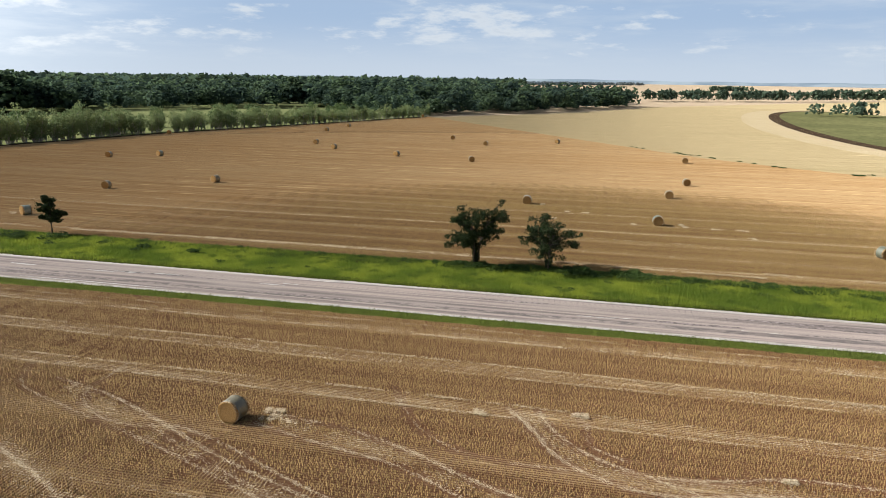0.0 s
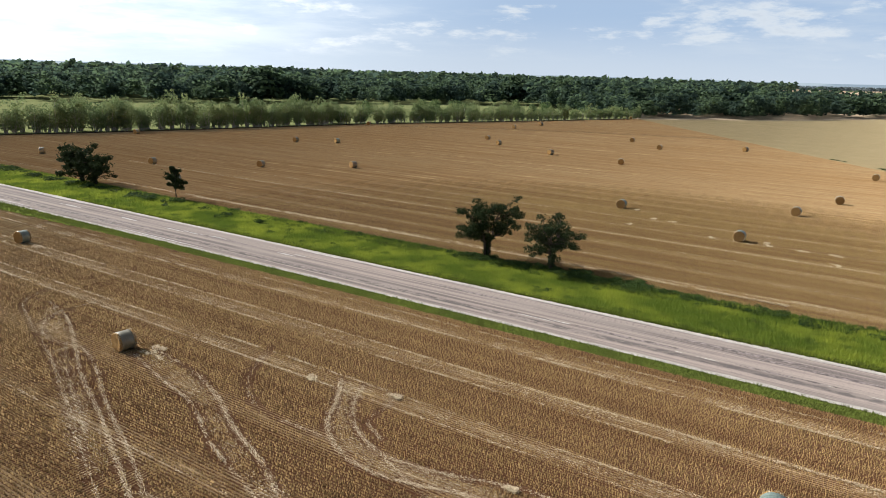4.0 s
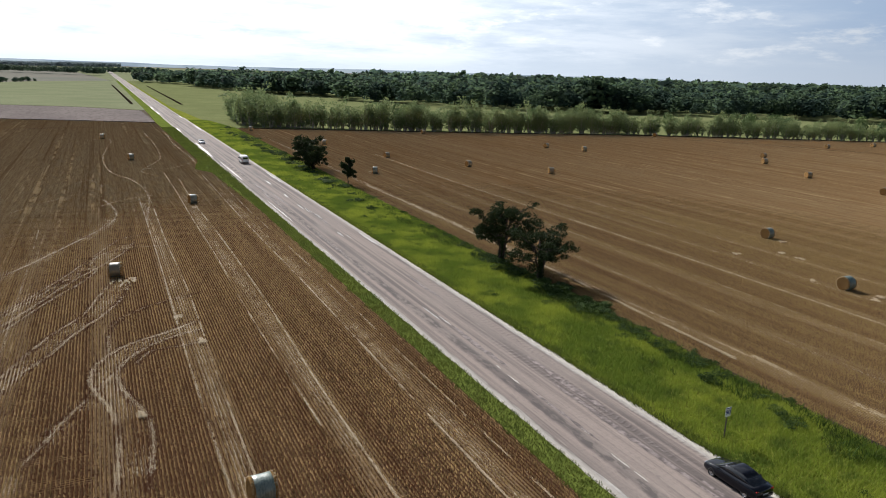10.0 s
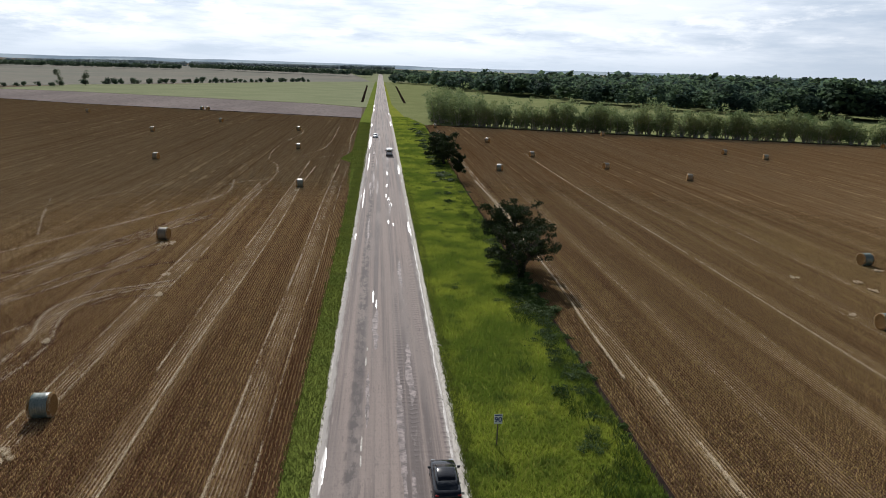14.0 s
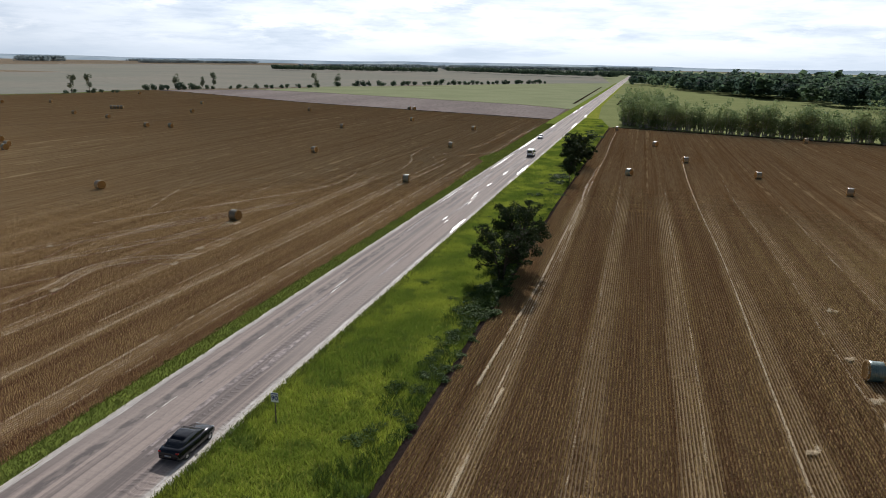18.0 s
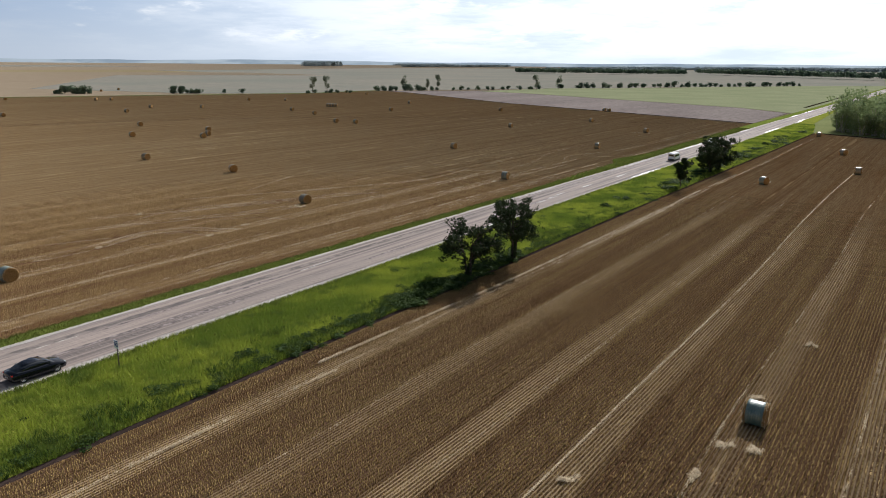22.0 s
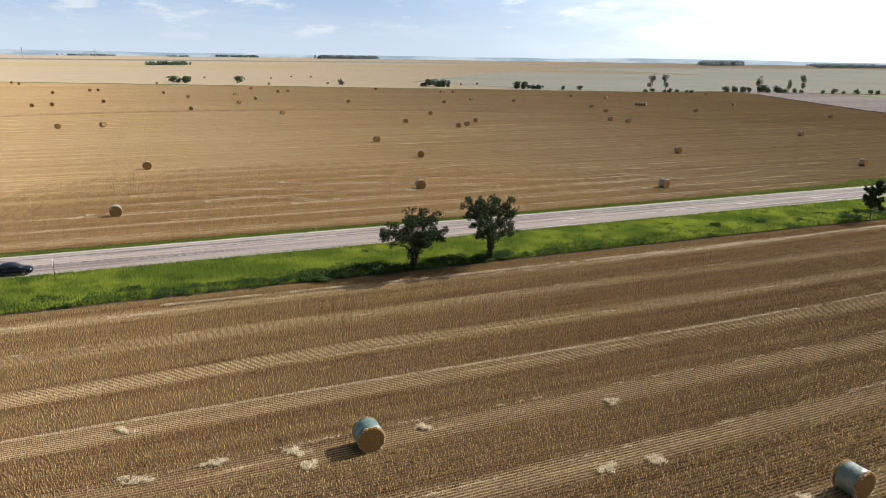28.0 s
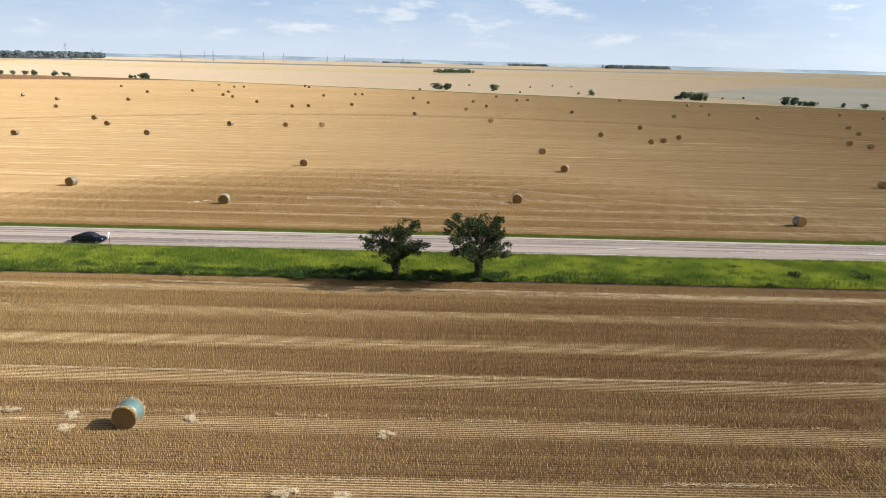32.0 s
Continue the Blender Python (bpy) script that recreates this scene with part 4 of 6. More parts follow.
def bale(seed, wrap, r=0.96, half=0.80):
    """A round straw bale lying with its axis along x: core with its two ends, net wrap, loose straw fringe."""
    rng = np.random.default_rng(seed)
    root = new("straw_bale")
    n, rings = 36, [(-half, 0.0), (-half, 0.35), (-half + 0.03, 0.7), (-half - 0.02, 0.9), (-half + 0.06, 1.0), (-half + 0.13, 0.96), (half - 0.13, 0.96), (half - 0.06, 1.0), (half + 0.02, 0.9), (half - 0.03, 0.7), (half, 0.35), (half, 0.0)]
    bm = bmesh.new()
    rows = []
    for x, q in rings:
        if q == 0:
            rows.append([bm.verts.new((x, 0, 0))])
        else:
            rows.append([bm.verts.new((x + rng.normal() * 0.015, math.cos(2 * math.pi * i / n) * r * q * rng.uniform(0.985, 1.01), max(math.sin(2 * math.pi * i / n) * r * q, -r * 0.93))) for i in range(n)])
    for a, b in zip(rows, rows[1:]):
        for i in range(n):
            j = (i + 1) % n
            if len(a) == 1:
                bm.faces.new((a[0], b[j], b[i]))
            elif len(b) == 1:
                bm.faces.new((a[i], a[j], b[0]))
            else:
                bm.faces.new((a[i], a[j], b[j], b[i]))
    bmesh.ops.recalc_face_normals(bm, faces=bm.faces)
    part("straw_core", bm, "straw_end", root, smooth=True)
    bm = bmesh.new()
    rows = []
    for x in (-half + 0.19, -half + 0.23, -half * 0.4, 0.0, half * 0.4, half - 0.23, half - 0.19):
        q = 0.965 if abs(x) > half - 0.21 else 1.012 - 0.022 * (1 - abs(x) / half)
        rows.append([bm.verts.new((x + rng.normal() * 0.01, math.cos(2 * math.pi * i / n) * r * q * (1 + rng.normal() * 0.004), max(math.sin(2 * math.pi * i / n) * r * q, -r * 0.935))) for i in range(n)])
    for a, b in zip(rows, rows[1:]):
        for i in range(n):
            bm.faces.new((a[i], a[(i + 1) % n], b[(i + 1) % n], b[i]))
    bmesh.ops.recalc_face_normals(bm, faces=bm.faces)
    part("net_wrap", bm, wrap, root, "stretched net wrap round the straw", smooth=True)
    # straw fringe on the rims
    cnt = 620
    a = rng.uniform(0, 6.28, cnt)
    sx = rng.choice([-1, 1], cnt)
    c = np.stack([sx * (half + rng.uniform(-0.2, 0.03, cnt)), np.cos(a) * r * rng.uniform(0.9, 1.03, cnt), np.maximum(np.sin(a) * r * rng.uniform(0.9, 1.03, cnt), -r * 0.93)], 1)
    d = rng.normal(size=(cnt, 3)) * 0.065
    e = rng.normal(size=(cnt, 3)) * 0.025
    part("straw_fringe", mesh_np("straw_fringe", np.stack([c - d, c + e, c + d], 1).reshape(-1, 3), np.arange(cnt * 3).reshape(-1, 3)), "loose_straw", root)["kind"] = "stuff"
    return root


BALES_EAST = [(17.8, 108.1), (41.9, -10.4), (49.8, 115.2), (66.3, 96.2), (106.2, 158.0), (114.1, 144.6), (172.1, 113.3), (237.0, 134.8), (156.1, 99.3), (268.7, 135.0), (139.6, 69.9), (213.1, 65.6), (189.7, 47.0), (131.9, 42.1), (209.3, 19.4), (58.2, 16.1), (74.9, -15.1), (97.5, -21.3), (151.2, -26.4), (25.3, -43.3), (192.1, 192.9), (379.4, 122.1), (10.1, 240.0), (25.3, 181.1), (33.4, 139.8), (81.3, 218.6)]
BALES_WEST_NEAR = [(-40.4, -28.1), (-47.6, 28.1), (-90.2, -22.7), (-55.7, -64.8), (-32.4, 77.1), (-90.2, 44.7), (-125.7, 43.7), (-75.8, 118.4), (-40.7, 148.6), (-153.0, -88.7), (-160.4, 87.1), (-166.0, 93.2), (-143.0, -128.3), (-182.6, 74.0), (-195.8, -35.8), (-193.1, -49.9), (-192.5, -71.8), (-179.2, 103.1), (-182.3, -116.0), (-99.9, 194.8), (-47.5, 211.4), (-235.3, 34.9), (-161.6, 166.3), (-217.7, 98.7), (-171.1, 163.9), (-205.3, -132.0), (-267.9, -1.2), (-85.1, 243.3)]
BALES_WEST_MID = [(-212.6, 191.1), (-302.7, -70.2), (-311.1, 25.9), (-308.9, -62.4), (-306.3, 84.6), (-202.2, 239.2), (-242.4, 203.4), (-262.8, -178.7), (-292.1, 137.0), (-327.6, -40.5), (-156.1, 279.8), (-343.0, 39.3), (-294.3, 183.5), (-335.2, -98.0), (-108.5, 319.6), (-112.1, 321.6), (-253.55, 242.1), (-252.2, 242.95), (-250.8, 243.85), (-249.45, 244.7), (-314.3, 164.6), (-364.0, 3.4), (-328.6, -171.5), (-317.1, -207.1), (-236.6, 299.0), (-388.8, 33.1), (-380.7, -125.8), (-414.1, -8.2), (-314.6, 264.3), (-416.1, 65.1)]
BALES_WEST_FAR = [(-335.5, 250.3), (-400.9, -138.1), (-344.8, -242.6), (-421.6, -72.6), (-424.5, 73.6), (-398.2, 189.5), (-403.7, 182.0), (-448.4, -53.3), (-451.0, -48.2), (-417.3, -196.6), (-464.2, 53.8), (-444.4, 144.7), (-443.9, -147.0), (-448.3, -175.4), (-339.7, 373.4), (-495.3, -249.8), (-551.3, 81.5), (-530.6, -168.1), (-535.2, -160.9), (-566.2, -8.7), (-559.4, -108.5), (-556.2, 134.8), (-524.2, 252.5), (-582.8, -116.8), (-563.0, -191.0), (-541.6, 277.7), (-630.7, 4.8), (-695.6, 107.8), (-710.6, 41.4), (-740.7, 160.7), (-751.9, 140.4)]
BALES = BALES_WEST_NEAR + BALES_EAST + BALES_WEST_MID + BALES_WEST_FAR
TURNS = {(41.9, -10.4): 1, (-47.6, 28.1): -6, (58.2, 16.1): 3, (-40.4, -28.1): 4, (-253.55, 242.1): 32, (-252.2, 242.95): 32, (-250.8, 243.85): 32, (-249.45, 244.7): 32}
TEAL = {(41.9, -10.4), (58.2, 16.1)}
used = set()
rng = np.random.default_rng(19)
kinds = [bale(200 + i, w) for i, w in enumerate(("wrap_pale", "wrap_teal", "wrap_brown", "wrap_brown"))]
LABELS = ("round golden straw bale in pale green net wrap on stubble", "round straw bale in dark teal net wrap on stubble", "round brown straw bale in thin net wrap on stubble", "round brown straw bale in thin net wrap on stubble")
for i, (x, y) in enumerate(BALES):
    m = pose(x, y, 0.9, 0, 0, TURNS.get((x, y), rng.normal(0, 14)))
    q = 1 if (x, y) in TEAL else 0 if i in (0, 4, 9, 28, 33) else 2 + i % 2
    ob = copy_thing(kinds[q], m) if q in used else kinds[q]
    used.add(q)
    ob.matrix_basis = m
    tagged(ob, LABELS[q], "straw bale", "bales in the west field" if x < -20 else "bales in the east field")

# ---- black car, van, pickup ----
MAT["black_paint"] = plain("black_paint", (0.005, 0.006, 0.011), 0.12, 0.0, 0.1, spec=0.35)
MAT["white_paint"] = plain("white_paint", (0.75, 0.76, 0.77), 0.25, 0.0, 0.04, spec=0.5)
MAT["dark_glass"] = plain("dark_glass", (0.012, 0.014, 0.018), 0.04, 0.0, 0.05, spec=0.7)
MAT["rubber"] = plain("rubber", (0.018, 0.018, 0.018), 0.8)
MAT["alloy"] = plain("alloy", (0.62, 0.62, 0.64), 0.3, 0.9, 0.1)
MAT["lamp_red"] = plain("lamp_red", (0.35, 0.012, 0.012), 0.2)
MAT["lamp_clear"] = plain("lamp_clear", (0.30, 0.31, 0.33), 0.12)
MAT["trim_grey"] = plain("trim_grey", (0.05, 0.05, 0.052), 0.6)


def loft(sections):
    """A closed body through sections: (y, half width, z low, z high, top inset)."""
    bm = bmesh.new()
    rings = []
    for y, w, lo, hi, inset in sections:
        prof = [(-w * 0.92, lo), (-w, lo + (hi - lo) * 0.22), (-w, lo + (hi - lo) * 0.62), (-w + inset * 0.45, lo + (hi - lo) * 0.9), (-w + inset, hi), (0, hi + 0.025), (w - inset, hi), (w - inset * 0.45, lo + (hi - lo) * 0.9), (w, lo + (hi - lo) * 0.62), (w, lo + (hi - lo) * 0.22), (w * 0.92, lo)]
        rings.append([bm.verts.new((x, y, z)) for x, z in prof])
    for a, b in zip(rings, rings[1:]):
        for i in range(len(a)):
            j = (i + 1) % len(a)
            bm.faces.new((a[i], a[j], b[j], b[i]))
    bm.faces.new(rings[0][::-1]), bm.faces.new(rings[-1])
    bmesh.ops.recalc_face_normals(bm, faces=bm.faces)
    return bm


def wheel(root, x, y, r=0.325, w=0.21):
    side = 1 if x > 0 else -1
    bm = bmesh.new()
    prof = [(0.6, -w / 2), (0.94, -w / 2), (1.0, -w / 2 + 0.03), (1.0, w / 2 - 0.03), (0.94, w / 2), (0.6, w / 2)]
    rings = [[bm.verts.new((t, math.cos(a) * r * q, math.sin(a) * r * q)) for a in np.linspace(0, 2 * math.pi, 24, endpoint=False)] for q, t in prof]
    for a, b in zip(rings, rings[1:] + rings[:1]):
        for i in range(24):
            bm.faces.new((a[i], a[(i + 1) % 24], b[(i + 1) % 24], b[i]))
    bmesh.ops.recalc_face_normals(bm, faces=bm.faces)
    hub = new("wheel")
    hub.parent = root
    hub.matrix_basis = pose(x, y, r)
    part("tyre", bm, "rubber", hub, smooth=True)
    bm = bmesh.new()
    for s in range(5):
        a = 2 * math.pi * s / 5
        m = Matrix.Rotation(a, 4, "X")
        bmesh.ops.create_cube(bm, size=1.0, matrix=m @ Matrix.LocRotScale((side * w * 0.34, 0, r * 0.3), None, (0.03, 0.075, r * 0.58)))
    bmesh.ops.create_cone(bm, cap_ends=True, segments=16, radius1=0.06, radius2=0.05, depth=0.05, matrix=Matrix.Translation((side * w * 0.36, 0, 0)) @ Matrix.Rotation(math.pi / 2, 4, "Y"))
    ringv = [[bm.verts.new((side * w * t, math.cos(a) * r * q, math.sin(a) * r * q)) for a in np.linspace(0, 2 * math.pi, 24, endpoint=False)] for q, t in ((0.62, 0.46), (0.54, 0.40), (0.56, 0.1))]
    for a, b in zip(ringv, ringv[1:]):
        for i in range(24):
            bm.faces.new((a[i], a[(i + 1) % 24], b[(i + 1) % 24], b[i]))
    part("rim", bm, "alloy", hub)
    bm = bmesh.new()
    bmesh.ops.create_cone(bm, cap_ends=True, segments=20, radius1=r * 0.58, radius2=r * 0.58, depth=0.03, matrix=Matrix.Translation((side * w * 0.05, 0, 0)) @ Matrix.Rotation(math.pi / 2, 4, "Y"))
    part("brake_disc", bm, "trim_grey", hub)


def pane(root, name, pts, mat="dark_glass", parent=None, push=0.012):
    """A thin solid plate with the given corners."""
    bm = bmesh.new()
    v = [Vector(p) for p in pts]
    nrm = (v[1] - v[0]).cross(v[2] - v[0]).normalized() * push
    a = [bm.verts.new(p + nrm) for p in v]
    b = [bm.verts.new(p - nrm) for p in v]
    bm.faces.new(a), bm.faces.new(b[::-1])
    for i in range(len(a)):
        j = (i + 1) % len(a)
        bm.faces.new((a[i], b[i], b[j], a[j]))
    bmesh.ops.recalc_face_normals(bm, faces=bm.faces)
    return part(name, bm, mat, parent or root)


def sedan(paint_mat, label):
    root = new("car")
    L = 2.32
    part("body", loft([(-L, 0.72, 0.34, 0.80, 0.05), (-L + 0.10, 0.84, 0.26, 0.96, 0.09), (-L + 0.5, 0.90, 0.22, 1.02, 0.10), (-1.2, 0.915, 0.20, 0.98, 0.08), (0.0, 0.915, 0.20, 0.95, 0.08), (0.9, 0.91, 0.20, 0.95, 0.09), (1.35, 0.90, 0.20, 0.92, 0.12), (1.95, 0.86, 0.22, 0.80, 0.12), (2.2, 0.78, 0.26, 0.68, 0.10), (L, 0.62, 0.34, 0.58, 0.08)]), paint_mat, root, smooth=True)
    part("cabin", loft([(-1.95, 0.66, 0.90, 0.99, 0.06), (-1.25, 0.74, 0.90, 1.28, 0.16), (-0.75, 0.76, 0.90, 1.40, 0.20), (-0.1, 0.77, 0.90, 1.45, 0.22), (0.45, 0.76, 0.90, 1.37, 0.20), (0.95, 0.74, 0.90, 1.12, 0.12), (1.30, 0.70, 0.88, 0.94, 0.06)]), "dark_glass", root, smooth=True)
    part("roof", loft([(-1.25, 0.56, 1.25, 1.30, 0.06), (-0.75, 0.60, 1.36, 1.425, 0.08), (-0.1, 0.60, 1.40, 1.475, 0.08), (0.42, 0.58, 1.34, 1.40, 0.06)]), paint_mat, root, smooth=True)
    for s in (-1, 1):
        for y0, y1, z0, z1 in ((0.92, 0.42, 1.08, 1.38), (-0.15, -0.22, 0.95, 1.43), (-1.2, -1.55, 1.25, 1.06)):
            part("pillar", tube(bmesh.new(), [(s * 0.735, y0, z0), (s * 0.62, y1, z1)], [0.035, 0.03], 6), paint_mat, root)
        for y in (-1.42, 1.38):
            wheel(root, s * 0.80, y)
        part("mirror", box(bmesh.new(), s * 0.99, 0.78, 1.0, 0.2, 0.12, 0.13, 0.03), paint_mat, root)
        part("headlight", box(bmesh.new(), s * 0.62, 2.13, 0.66, 0.28, 0.18, 0.12, 0.04), "lamp_clear", root)
        part("taillight", box(bmesh.new(), s * 0.70, -2.25, 0.86, 0.24, 0.10, 0.10, 0.03), "lamp_red", root)
        for y in (0.1, -0.9):
            part("door_handle", box(bmesh.new(), s * 0.92, y, 0.86, 0.04, 0.2, 0.035, 0.01), paint_mat, root)
    part("rear_bumper", box(bmesh.new(), 0, -2.29, 0.45, 1.5, 0.1, 0.22, 0.04), paint_mat, root)
    part("number_plate", box(bmesh.new(), 0, -2.345, 0.62, 0.5, 0.02, 0.11), "lamp_clear", root)
    return tagged(root, label, "car")


def van(label):
    root = new("passenger_van")
    L = 2.75
    part("body", loft([(-L, 0.88, 0.40, 2.05, 0.10), (-L + 0.08, 0.95, 0.34, 2.14, 0.14), (-1.0, 1.0, 0.30, 2.20, 0.16), (0.9, 1.0, 0.30, 2.20, 0.16), (1.35, 0.99, 0.30, 2.10, 0.18), (1.95, 0.97, 0.30, 1.30, 0.16), (2.45, 0.92, 0.32, 1.10, 0.12), (L, 0.80, 0.40, 0.92, 0.10)]), "white_paint", root, smooth=False)
    for s in (-1, 1):
        pts = lambda y0, y1: [(s * 0.995, y0, 1.22), (s * 0.995, y1, 1.22), (s * 0.965, y1, 1.82), (s * 0.965, y0, 1.82)]
        for y0, y1 in ((-2.55, -1.5), (-1.42, -0.4), (-0.32, 0.62), (0.72, 1.25)):
            pane(root, "side_window", pts(y0, y1), push=0.02)
        for y in (-1.75, 1.75):
            wheel(root, s * 0.88, y, 0.36, 0.23)
        part("mirror", box(bmesh.new(), s * 1.12, 1.55, 1.35, 0.2, 0.12, 0.28, 0.03), "trim_grey", root)
        part("taillight", box(bmesh.new(), s * 0.86, -2.74, 1.15, 0.12, 0.06, 0.4, 0.02), "lamp_red", root)
        part("headlight", box(bmesh.new(), s * 0.68, 2.68, 0.86, 0.26, 0.16, 0.16, 0.03), "lamp_clear", root)
        part("side_step", box(bmesh.new(), s * 1.0, 0.0, 0.36, 0.12, 2.4, 0.08, 0.02), "trim_grey", root)
    pane(root, "rear_window", [(-0.72, -2.745, 1.3), (0.72, -2.745, 1.3), (0.66, -2.72, 1.85), (-0.66, -2.72, 1.85)], push=0.03)
    pane(root, "windscreen", [(-0.8, 1.96, 1.34), (0.8, 1.96, 1.34), (0.72, 1.40, 2.06), (-0.72, 1.40, 2.06)], push=0.03)
    part("rear_bumper", box(bmesh.new(), 0, -2.78, 0.5, 1.8, 0.12, 0.24, 0.04), "trim_grey", root)
    return tagged(root, label, "van")


ob = sedan("black_paint", "black four-door sedan parked at the road's edge")
ob.matrix_basis = pose(-10.3, -38.85, 0.085, 0, 0, 0.5)
ob = sedan("white_paint", "white car driving on the road far off")
ob.matrix_basis = pose(-16.4, 190, 0.13, 0, 0, 180)
ob = van("white passenger van with dark windows on the road")
ob.matrix_basis = pose(-11.8, 136, 0.13, 0, 0, 0)

# ---- kilometre sign ----
MAT["sign_white"] = plain("sign_white", (0.78, 0.80, 0.82), 0.4, vary=0.05)
MAT["sign_blue"] = plain("sign_blue", (0.03, 0.05, 0.22), 0.4, vary=0.1)
MAT["post_wood"] = plain("post_wood", (0.10, 0.085, 0.07), 0.9)
sign = thing("road_sign", "small white speed sign with blue numbers on a thin post", "road sign", m=pose(-6.0, -33.8, 0.04, 0, 0, 3))
part("post", box(bmesh.new(), 0, 0, 1.2, 0.08, 0.08, 2.5, 0.01), "post_wood", sign)
plate = part("plate", box(bmesh.new(), 0, -0.06, 2.25, 0.62, 0.02, 0.78, 0.008), "sign_white", sign)
part("band", box(bmesh.new(), 0, -0.072, 2.56, 0.54, 0.01, 0.09), "sign_blue", plate)
txt = bpy.data.curves.new("number", "FONT")
txt.body, txt.size, txt.align_x, txt.align_y, txt.extrude = "90", 0.56, "CENTER", "CENTER", 0.004
txt.materials.append(MAT["sign_blue"])
txt.offset = 0.012
num = new("number", txt)
num.parent, num.matrix_basis = plate, pose(0, -0.077, 2.2, 90, 0, 0)

# ---- hedges and far trees ----
def shrub_kind(seed, h, r, leaves, leaf, mat="leaf_far_hazed", tall=False):
    rng = np.random.default_rng(seed)
    root = new("field_tree")
    part("trunk", tube(bmesh.new(), [(0, 0, -0.1), (0.05, 0.03, h * 0.3), (0.0, 0.1, h * 0.7)], [0.2, 0.16, 0.06], 6), "bark", root)
    lobes = [(rng.normal() * r * 0.35, rng.normal() * r * 0.35, h * (rng.uniform(0.3, 0.85) if tall else rng.uniform(0.18, 0.66)), r * rng.uniform(0.45, 0.75), r * rng.uniform(0.45, 0.75), h * (rng.uniform(0.12, 0.18) if tall else rng.uniform(0.2, 0.3))) for _ in range(10)]
    part("crown", mesh_np("crown", *leaf_cloud(rng, lobes, leaves, leaf, 0.2, 0.6, 1.0, 0.6)), mat, root)
    return root


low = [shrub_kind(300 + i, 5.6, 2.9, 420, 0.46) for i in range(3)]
MAT["leaf_poplar"] = leafy("leaf_poplar", (0.10, 0.125, 0.085), (0.16, 0.18, 0.12), (0.13, 0.15, 0.10), 0.35, 0.1)
high = [shrub_kind(310 + i, 15.0, 2.6, 560, 0.42, "leaf_poplar", tall=True) for i in range(3)]
used = set()


def plant(kind_list, x, y, s, label, group):
    q = kind_list[int(rng.integers(len(kind_list)))]
    m = pose(x, y, 0, 0, 0, rng.uniform(0, 360))
    ob = q if q not in used else copy_thing(q, m)
    used.add(q)
    ob.matrix_basis = m @ Matrix.Diagonal((s, s, s * rng.uniform(0.85, 1.15), 1))
    tagged(ob, label, "tree", group)


rng = np.random.default_rng(55)
TALL, LOW = "tall thin poplar in the field hedge", "dark rounded shrub in a field hedge"
for x, y in ((-388, 360), (-379, 368), (-298, 585), (-284, 606), (-356, 478), (-350, 486), (-368, 456)):
    plant(high, x, y, rng.uniform(0.85, 1.1), TALL, "hedge poplars")
for x0, y0, x1, y1, n, s in ((-394, 354, -370, 388, 9, 0.6), (-380, 432, -352, 494, 12, 1.0), (-350, 498, -296, 600, 12, 0.8), (-300, 630, -116, 966, 40, 1.1), (-458, 273, -444, 292, 9, 1.0), (-510, 206, -492, 230, 8, 1.1), (-596, 20, -604, 4, 4, 1.2), (-584, 58, -582, 62, 1, 1.3), (-544, 142, -542, 144, 1, 0.9), (-692, -306, -710, -340, 6, 1.1), (-722, -400, -735, -520, 9, 1.1), (-440, 306, -420, 325, 2, 0.7)):
    for i in range(n):
        u = (i + rng.uniform(0, 1)) / n
        plant(low, x0 + (x1 - x0) * u + rng.normal() * 1.5, y0 + (y1 - y0) * u, s * rng.uniform(0.6, 1.2), LOW, "hedge shrubs")


# single trees on the meadow between the willows and the woods
MAT["leaf_meadow"] = leafy("leaf_meadow", (0.07, 0.115, 0.05), (0.135, 0.185, 0.07), (0.10, 0.145, 0.06), 0.35, 0.1)
solo = [shrub_kind(320 + i, 10.5, 3.6, 900, 0.36, "leaf_meadow") for i in range(3)]
for i in range(30):
    u = rng.uniform(0, 1)
    plant(solo, 30 + u * 330, 262 - u * 125 + rng.uniform(8, 46), rng.uniform(0.7, 1.25), "single green tree on the meadow behind the willows", "meadow trees")

# leaves paled and blued: distance haze put into the farthest belts' colour
MAT["leaf_blue_haze"] = leafy("leaf_blue_haze", (0.15, 0.19, 0.21), (0.21, 0.25, 0.26), (0.18, 0.22, 0.235), 0.5, 0.01)


def belt(x0, y0, x1, y1, h, depth, seed, label="dark shelterbelt of trees far across the fields"):
    rng = np.random.default_rng(seed)
    d = math.hypot(x1 - x0, y1 - y0)
    n = max(8, int(d / (h * 0.35)) * max(1, int(depth / 14)))
    u = rng.uniform(0, 1, n)
    v = rng.uniform(-0.5, 0.5, n) * depth
    at = np.stack([x0 + (x1 - x0) * u - (y1 - y0) / d * v, y0 + (y1 - y0) * u + (x1 - x0) / d * v, 0 * u], 1)
    s = h * rng.uniform(0.75, 1.05, n)
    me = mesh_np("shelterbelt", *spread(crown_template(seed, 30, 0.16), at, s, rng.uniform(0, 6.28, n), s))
    tagged(part("shelterbelt", me, "leaf_far_hazed" if math.hypot(x0, y0) < 2000 else "leaf_blue_haze"), label, "woods", "", "stuff")


